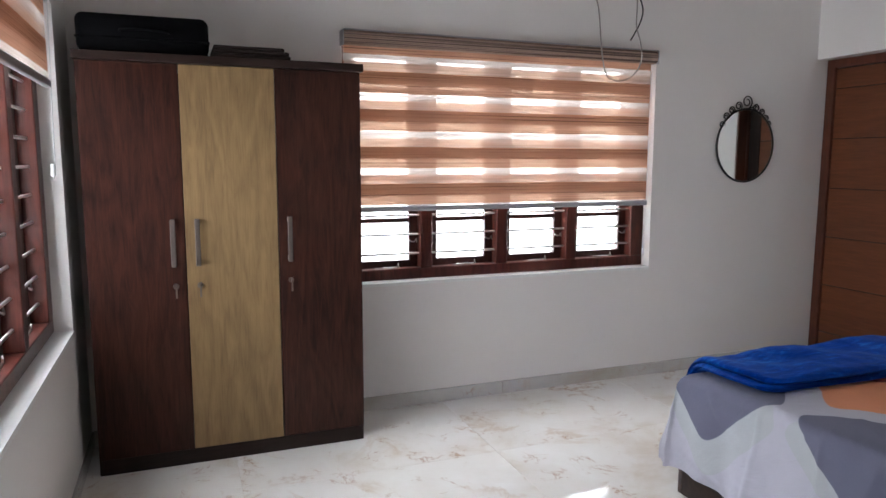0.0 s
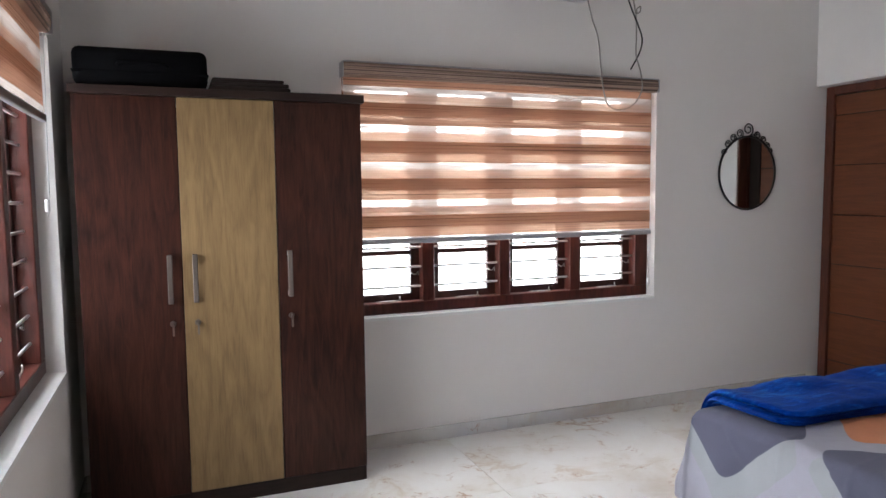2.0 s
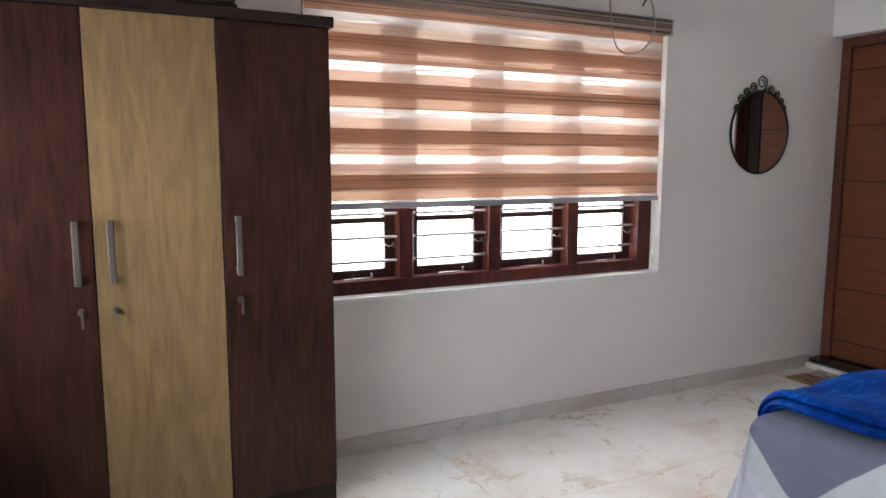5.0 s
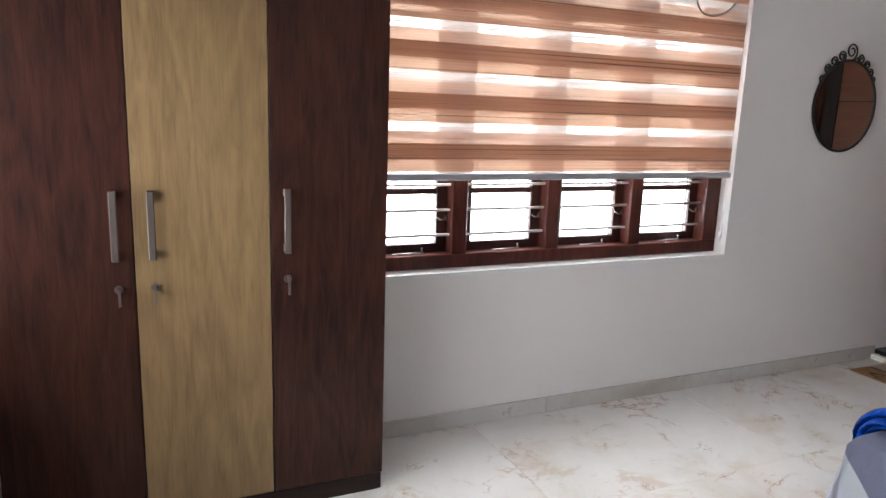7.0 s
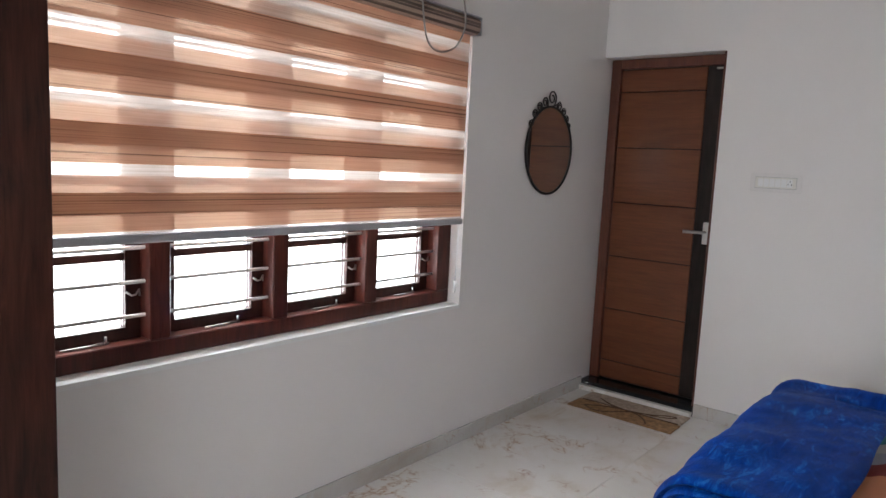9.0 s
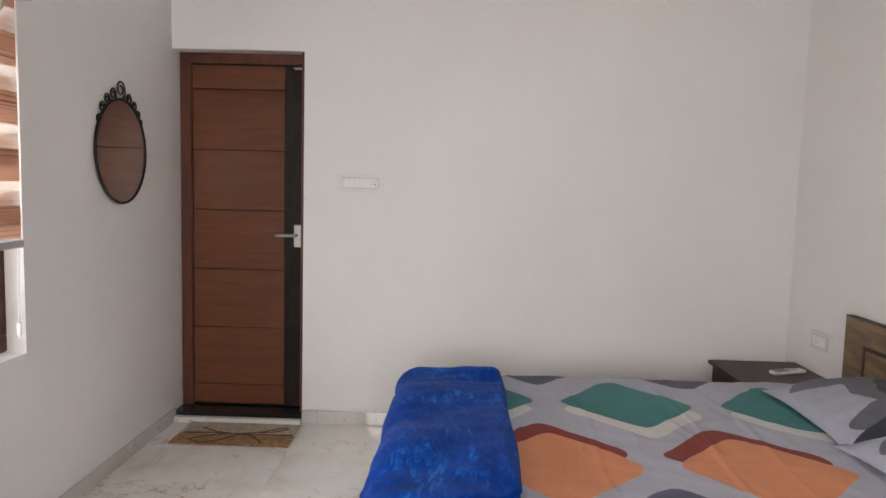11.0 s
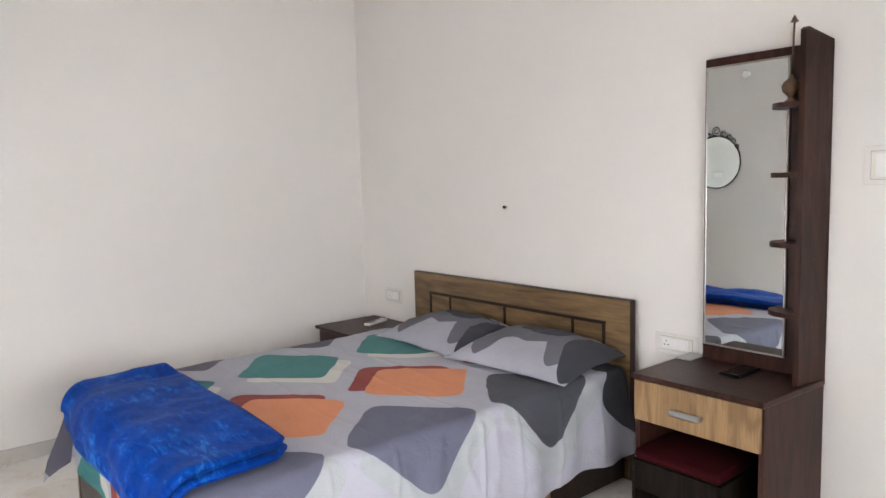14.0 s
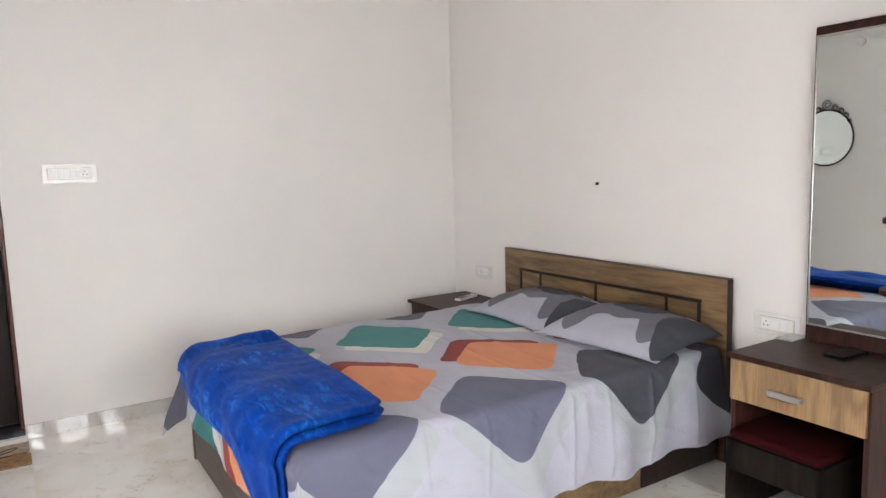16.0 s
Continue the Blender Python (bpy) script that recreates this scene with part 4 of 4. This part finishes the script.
# ---- folded blanket over the foot of the bed ----
def blanket_layer(lo, hi, x0, x1, y0, extra, seed):
    """A closed fold of cloth lying between two heights over the sheet and bent over the foot edge."""
    nu, nv, r = 80, 56, 0.05
    bm = bmesh.new()
    rings = []
    for i in range(nu + 1):
        a = i / nu
        hang = 0.092 + 0.23 * max(0.0, 1 - a / 0.27) ** 1.2 + extra
        length = FOOT - r - y0 + hang + r * math.pi / 2
        ring = []
        for k in range(2 * nv):
            top = k < nv
            b = k / (nv - 1) if top else (2 * nv - 1 - k) / (nv - 1)
            q = y0 + length * b + 0.02 * noise.noise(Vector((a * 3, seed, b)))
            q += 0.075 * max(0.0, 1 - a / 0.07) ** 2 * (1 - b) ** 5
            x = x0 + (x1 - x0) * a + 0.014 * noise.noise(Vector((q * 4, seed + a, 8))) - 0.05 * (1 - a) * b
            ends = min(1.0, b / 0.06, (1 - b) / 0.05, max(0.0, a / 0.030), max(0.0, (1 - a) / 0.030))
            half = (hi - lo) / 2 * math.sqrt(max(0.0, 1 - (1 - ends) ** 2))
            d = (lo + hi) / 2 + (half if top else -half)
            n1 = Vector((x * 5, q * 5, seed))
            if top:
                d += (0.010 * noise.noise(n1) + 0.006 * noise.noise(n1 * 2.4)) * ends
                d += 0.026 * math.exp(-((a - 0.945) / 0.045) ** 2) * math.exp(-((b - 0.16) / 0.30) ** 2) * ends
                d -= 0.012 * math.exp(-((a - 0.865 + 0.05 * b) / 0.018) ** 2) * math.exp(-((b - 0.3) / 0.35) ** 2)
                d += 0.008 * math.sin(16 * a + 5 * b) * math.exp(-((b - 0.55) / 0.25) ** 2) * ends
            s = q - (FOOT - r)
            if s <= 0:
                y, z = q, BTOP + d
            elif s < r * math.pi / 2:
                g = s / r
                y, z = FOOT - r + (r + d) * math.sin(g), BTOP - r + (r + d) * math.cos(g)
            else:
                y, z = FOOT + d + 0.01 * math.sin(9 * x), BTOP - r - (s - r * math.pi / 2)
            ring.append(bm.verts.new((x, y, z)))
        rings.append(ring)
    n = 2 * nv
    for p, w in zip(rings, rings[1:]):
        for k in range(n):
            bm.faces.new((p[k], p[(k + 1) % n], w[(k + 1) % n], w[k]))
    bm.faces.new(rings[0])
    bm.faces.new(rings[-1][::-1])
    return bm


bl = thing("blue_blanket", (2.75, 2.3, BTOP), "royal blue plush blanket folded across the foot of the bed", "blanket")
part("top_fold", blanket_layer(0.034, 0.062, 2.045, 3.335, 2.085, 0.0, 1.7), PLUSH, bl, "", True)
part("middle_fold", blanket_layer(0.019, 0.035, 2.030, 3.325, 2.098, -0.006, 3.3), PLUSH, bl, "", True)
part("under_fold", blanket_layer(0.004, 0.020, 2.040, 3.320, 2.092, -0.014, 5.1), PLUSH, bl, "", True)


# ---- bedside table ----
ns = thing("bedside_table", (3.86, 0.65, 0), "small dark walnut bedside table", "bedside table")
part("top", box(3.62, 4.10, YS + 0.01, 0.885, 0.462, 0.482, 0.002), WALNUT, ns)
part("side_panel", box(3.64, 3.658, YS + 0.015, 0.865, 0.0, 0.462), WALNUT, ns)
part("side_panel", box(4.06, 4.078, YS + 0.015, 0.865, 0.0, 0.462), WALNUT, ns)
part("back_panel", box(3.658, 4.06, YS + 0.015, YS + 0.025, 0.03, 0.462), WALNUT, ns)
part("drawer_front", box(3.66, 4.058, 0.853, 0.869, 0.31, 0.457, 0.002), WALNUT, ns)
part("shelf", box(3.658, 4.06, YS + 0.025, 0.85, 0.10, 0.118), WALNUT, ns)
rc = thing("remote_control", (3.86, 0.57, 0.482), "slim white remote control on the bedside table", "remote control")
MR = Matrix.Translation((3.855, 0.565, 0.482)) @ Matrix.Rotation(radians(20), 4, "Z")
part("body", box(-0.026, 0.026, -0.10, 0.10, 0.0, 0.018, 0.006, MR, 2), WHITE, rc)
part("display", box(-0.021, 0.021, 0.0, 0.088, 0.0178, 0.0195, 0.0, MR), SCREEN, rc)
for i in range(4):
    part("button", box(-0.016 + 0.018 * (i % 2), -0.004 + 0.018 * (i % 2), -0.03 - 0.022 * (i // 2), -0.016 - 0.022 * (i // 2), 0.0178, 0.0205, 0.0, MR), GREYBOX, rc)

# ---- dressing table with mirror ----
vn = thing("dressing_table", (1.4, 0.6, 0), "dark walnut dressing table with tall mirror and honey drawer", "dressing table")
VX0, VX1, VF, VT = 1.138, 1.650, 0.820, 0.645


def splayed(bm):
    """Sets the back edge of the outer side a little outwards, as this table stands askew."""
    for v in bm.verts:
        if v.co.x < 1.2 and v.co.y < 0.5:
            v.co.x -= 0.025
    return bm


part("table_top", splayed(box(VX0 - 0.004, VX1 + 0.008, YS + 0.006, VF + 0.016, VT - 0.022, VT, 0.002)), WALNUT, vn)
part("side_panel", splayed(box(VX0, VX0 + 0.018, YS + 0.008, VF, 0.0, VT - 0.022, 0.001)), WALNUT, vn)
part("side_panel", box(VX1 - 0.018, VX1, YS + 0.008, VF - 0.005, 0.0, VT - 0.022, 0.001), WALNUT, vn)
part("back_panel", box(VX0 + 0.018, VX1 - 0.018, YS + 0.008, YS + 0.016, 0.05, VT - 0.022), WALNUT, vn)
part("drawer_base", box(VX0 + 0.018, VX1 - 0.019, YS + 0.016, VF - 0.004, 0.460, 0.475), WALNUT, vn)
dr = part("drawer_front", box(VX0 + 0.008, VX1 - 0.003, VF - 0.004, VF + 0.012, 0.462, VT - 0.024, 0.002), HONEY, vn, "honey oak drawer front")
bm = box(1.352, 1.478, VF + 0.034, VF + 0.044, 0.522, 0.546, 0.004)
for x in (1.356, 1.464):
    bx(bm, x, x + 0.010, VF + 0.012, VF + 0.036, 0.527, 0.541)
part("handle", bm, STEEL, dr, "chrome bow handle")
part("mirror_board", box(1.205, 1.580, YS + 0.006, 0.447, VT, 1.872, 0.006, None, 2), WALNUT, vn, "walnut board behind the mirror")
part("mirror_glass", box(-0.1605, 0.1605, -0.005, 0.005, 0.716, 1.832, 0.002, Matrix.Translation((1.4055, 0.4505, 0)) @ Matrix.Rotation(radians(-1.2), 4, "Z")), MIRROR, vn, "tall silvered mirror")
MG = Matrix.Translation((1.4055, 0.4505, 0)) @ Matrix.Rotation(radians(-1.2), 4, "Z")
for b in ((-0.1665, -0.1605, 0.710, 1.838), (0.1605, 0.1665, 0.710, 1.838), (-0.1605, 0.1605, 0.710, 0.716), (-0.1605, 0.1605, 1.832, 1.838)):
    part("mirror_edge", box(b[0], b[1], -0.005, 0.0055, b[2], b[3], 0.001, MG), STEEL, vn, "bright ground glass edge")
bm = bmesh.new()
side = [bm.verts.new((x - (0.027 if y < 0.5 else 0.0), y, z)) for x in (VX0, VX0 + 0.020) for y, z in ((YS + 0.006, VT), (0.570, VT), (0.570, 1.902), (0.550, 1.912), (YS + 0.006, 1.880))]
bm.faces.new(side[:5])
bm.faces.new(side[5:][::-1])
for k in range(5):
    bm.faces.new((side[k], side[(k + 1) % 5], side[5 + (k + 1) % 5], side[5 + k]))
part("tall_panel", bm, WALNUT, vn, "tall walnut side panel")
part("tall_back", box(VX0 - 0.004, 1.205, YS + 0.006, YS + 0.030, VT, 1.872), WALNUT, vn)
for z in (1.645, 1.395, 1.140, 0.885):
    bm = bmesh.new()
    pts = [(VX0 + 0.003, 0.4475), (VX0 + 0.016, 0.556), (1.215, 0.556)] + [(1.215 + 0.075 * math.sin(q), 0.4585 + 0.0975 * math.cos(q)) for q in [math.pi / 2 * k / 8 for k in range(1, 8)]] + [(1.29, 0.4585), (1.21, 0.4585), (1.2095, 0.4475)]
    lo, hi = ([bm.verts.new((x, y, zz)) for x, y in pts] for zz in (z, z + 0.018))
    bm.faces.new(lo[::-1])
    bm.faces.new(hi)
    for k in range(len(pts)):
        bm.faces.new((lo[k], lo[(k + 1) % len(pts)], hi[(k + 1) % len(pts)], hi[k]))
    part("corner_shelf", bm, WALNUT, vn, "small walnut corner shelf")
part("fixing_cap", tube([(1.404, 0.4575, 1.790), (1.404, 0.462, 1.790)], 0.014, 20), GREYBOX, vn, "round grey cap on the mirror")
for y, z in ((0.50, 1.10), (0.50, 0.86), (0.43, 1.11)):
    part("screw_cap", tube([(VX0 - (0.57 - y) * 0.165 + 0.0005, y, z), (VX0 - (0.57 - y) * 0.165 - 0.002, y, z)], 0.004, 8), VENT, vn)
orn = thing("ornament", (1.215, 0.50, 1.663), "dark brass ornament with a thin arrow on the top shelf", "ornament")
part("bowl", turned([(0.022, 0.0), (0.024, 0.006), (0.010, 0.014), (0.012, 0.022), (0.030, 0.040), (0.034, 0.058), (0.026, 0.074), (0.010, 0.086), (0.006, 0.10)], (1.215, 0.50, 1.663), 20), BRASS, orn, "", True)
part("stem", tube([(1.215, 0.50, 1.75), (1.210, 0.50, 1.95)], 0.0035, 8), BRASS, orn, "", True)
part("arrow_tip", turned([(0.014, 0.0), (0.010, 0.008), (0.0005, 0.026)], (1.210, 0.50, 1.945), 12), BRASS, orn)
ph = thing("phone", (1.36, 0.53, VT), "dark smartphone lying on the dressing table", "phone")
MP = Matrix.Translation((1.365, 0.545, VT)) @ Matrix.Rotation(radians(-3), 4, "Z")
part("case", box(-0.040, 0.040, -0.082, 0.082, 0.0, 0.010, 0.004, MP, 2), BLACK, ph, "black protective case")
part("screen", box(-0.035, 0.035, -0.076, 0.076, 0.0098, 0.0108, 0.0, MP), SCREEN, ph, "dark glass screen")
ad = thing("clear_tray", (1.615, 0.47, VT), "flat clear plastic packet on the dressing table", "plastic packet")
part("sleeve", box(1.585, 1.655, 0.415, 0.53, VT + 0.0005, VT + 0.008, 0.002), GREYBOX, ad)

# ---- stool ----
stl = thing("stool", (1.42, 0.68, 0), "low dark wooden stool with maroon cushion, under the dressing table", "stool")
SX0, SX1, SY0, SY1 = 1.262, 1.630, 0.50, 0.872
part("side_panel", box(SX0, SX0 + 0.018, SY0, SY1, 0.0, 0.315, 0.001), STOOL_WOOD, stl)
part("side_panel", box(SX1 - 0.018, SX1, SY0, SY1, 0.0, 0.315, 0.001), STOOL_WOOD, stl)
part("apron", box(SX0 + 0.018, SX1 - 0.018, SY1 - 0.018, SY1 - 0.001, 0.20, 0.315, 0.001), STOOL_WOOD, stl)
part("apron", box(SX0 + 0.018, SX1 - 0.018, SY0, SY0 + 0.018, 0.20, 0.315, 0.001), STOOL_WOOD, stl)
part("seat_board", box(SX0 + 0.018, SX1 - 0.018, SY0 + 0.018, SY1 - 0.018, 0.295, 0.314), STOOL_WOOD, stl)
part("cushion", soft_box(SX0 + 0.004, SX1 - 0.004, SY0 + 0.004, SY1 - 0.004, 0.3155, 0.358, 0.016, 3, 0.003), MAROON, stl, "maroon velvet cushion", True)


# ---- wall plates ----
def plate(m, w, h, keys, label, cat="switch"):
    p = thing("wall_switch" if cat == "switch" else "wall_socket", m @ Vector((0, 0, 0)), label, cat)
    part("cover_frame", box(-w / 2 - 0.026, w / 2 + 0.026, -0.006, 0.0, -h / 2 - 0.020, h / 2 + 0.020, 0.003, m, 2), COVER, p, "clear protective cover edge")
    part("rim", box(-w / 2 - 0.0022, w / 2 + 0.0022, -0.0085, -0.0055, -h / 2 - 0.0022, h / 2 + 0.0022, 0.001, m), GREYBOX, p, "thin grey rim round the plate")
    part("plate", box(-w / 2, w / 2, -0.0125, -0.0080, -h / 2, h / 2, 0.002, m, 2), CREAM, p)
    k = (w - 0.03) / keys
    outlet = 0 if cat == "socket" else keys - 1 if keys > 4 else -1
    for i in range(keys):
        x = -w / 2 + 0.015 + i * k
        if i == outlet:
            part("socket_face", box(x, x + k - 0.003, -0.0145, -0.0115, -h / 2 + 0.007, h / 2 - 0.007, 0.001, m), WHITE, p)
            for dx, dz in ((0, 0.011), (-0.009, -0.006), (0.009, -0.006)):
                # solid dark pegs, coloured as the shade in the pin holes
                part("socket_hole", tube([m @ Vector((x + k / 2 + dx, -0.0125, dz)), m @ Vector((x + k / 2 + dx, -0.0150, dz))], 0.0032, 8), VENT, p)
        else:
            part("rocker", box(x, x + k - 0.003, -0.0155, -0.0115, -h / 2 + 0.007, h / 2 - 0.007, 0.002, m), WHITE, p)
    return p


plate(Matrix.Translation((XE, 2.838, 1.400)) @ Matrix.Rotation(radians(-90), 4, "Z"), 0.205, 0.058, 6, "ivory switch plate in a clear cover beside the door")
plate(Matrix.Translation((3.865, YS, 0.650)) @ Matrix.Rotation(radians(180), 4, "Z"), 0.142, 0.058, 2, "ivory socket plate beside the headboard", "socket")
plate(Matrix.Translation((1.728, YS, 0.672)) @ Matrix.Rotation(radians(180), 4, "Z"), 0.158, 0.058, 3, "ivory socket plate beside the dressing table", "socket")
plate(Matrix.Translation((0.905, YS, 1.43)) @ Matrix.Rotation(radians(180), 4, "Z"), 0.15, 0.095, 2, "ivory switch plate beside the doorway")
whole("wall_nail", tube([(2.785, YS, 1.262), (2.785, YS + 0.012, 1.262)], 0.008, 10), IRON, "dark nail plug in the wall above the headboard", "nail")

# ---- doormat ----
dm = thing("doormat", (4.0, 3.46, 0), "tan and pale doormat with brown looped lines before the door", "doormat")
part("mat_panel", soft_box(3.842, 3.995, 3.145, 3.785, 0.001, 0.010, 0.004, 2, 0.004), MAT_TAN, dm, "tan pile half")
part("mat_panel", soft_box(3.995, 4.17, 3.150, 3.785, 0.001, 0.010, 0.004, 2, 0.002), MAT_PALE, dm, "pale pile half")
for pts in (((3.90, 3.70), (3.86, 3.62), (3.89, 3.54), (3.96, 3.48), (4.01, 3.40), (4.03, 3.30), (4.07, 3.22), (4.10, 3.21), (4.08, 3.27), (4.03, 3.34), (4.00, 3.45), (3.98, 3.56), (3.94, 3.64), (3.90, 3.70)),
            ((4.08, 3.68), (4.03, 3.60), (4.00, 3.50), (3.98, 3.40), (3.92, 3.33), (3.87, 3.30)), ((3.998, 3.16), (3.995, 3.40), (4.002, 3.60), (3.995, 3.76))):
    part("looped_line", tube([(x, y, 0.0095) for x, y in [(q.x, q.y) for q in drape([(a, b, 0) for a, b in pts], 5)]], 0.005, 6), MAT_LINE, dm, "", True)


# ---- skirting and floor tiles ----
def skirting(name, runs):
    e = thing(name, runs[0][:2] + (0,), "cream marble skirting tiles along the wall", "baseboard", kind="structure")
    for x0, y0, x1, y1 in runs:
        L = math.hypot(x1 - x0, y1 - y0)
        ux, uy = (x1 - x0) / L, (y1 - y0) / L
        s = 0.0
        while s < L - 0.01:
            c = min(s + 1.2, L)
            xs = sorted((x0 + ux * (s + 0.001), x0 + ux * (c - 0.001), x0 + ux * (s + 0.001) - uy * 0.010, x0 + ux * (c - 0.001) - uy * 0.010))
            ys = sorted((y0 + uy * (s + 0.001), y0 + uy * (c - 0.001), y0 + uy * (s + 0.001) + ux * 0.010, y0 + uy * (c - 0.001) + ux * 0.010))
            part("tile", box(xs[0], xs[-1], ys[0], ys[-1], 0.0005, 0.078, 0.0012), SKIRT, e)
            s = c


skirting("baseboard_north", [(XE - 0.02, YN, XW + 0.001, YN)])
skirting("baseboard_east", [(XE, YS + 0.011, XE, DY0 - 0.002)])
skirting("baseboard_south", [(EX1 + 0.002, YS, XE - 0.011, YS)])
skirting("baseboard_west", [(XW, YN - 0.011, XW, YS + 0.001)])
tile_mesh = {}
xs = [XW] + [x for x in (0.215, 1.415, 2.615, 3.815) if x < XE] + [XE + 0.16]
ys = [LOB] + [-0.46, 0.74, 1.94, 3.14] + [YN]
for x0, x1 in zip(xs, xs[1:]):
    for y0, y1 in zip(ys, ys[1:]):
        if y1 < 0.5 and x0 > 1.4:
            continue
        key = (round(x1 - x0, 3), round(y1 - y0, 3))
        if key not in tile_mesh:
            w, d = key[0] / 2 - 0.0008, key[1] / 2 - 0.0008
            bm = box(-w, w, -d, d, -0.012, 0.0, 0.0004)
            me = bpy.data.meshes.new("tile")
            bm.to_mesh(me)
            bm.free()
            me.materials.append(MARBLE)
            tile_mesh[key] = me
        t = new("tile", tile_mesh[key])
        t.location = ((x0 + x1) / 2, (y0 + y1) / 2, 0)
        t.parent = floor
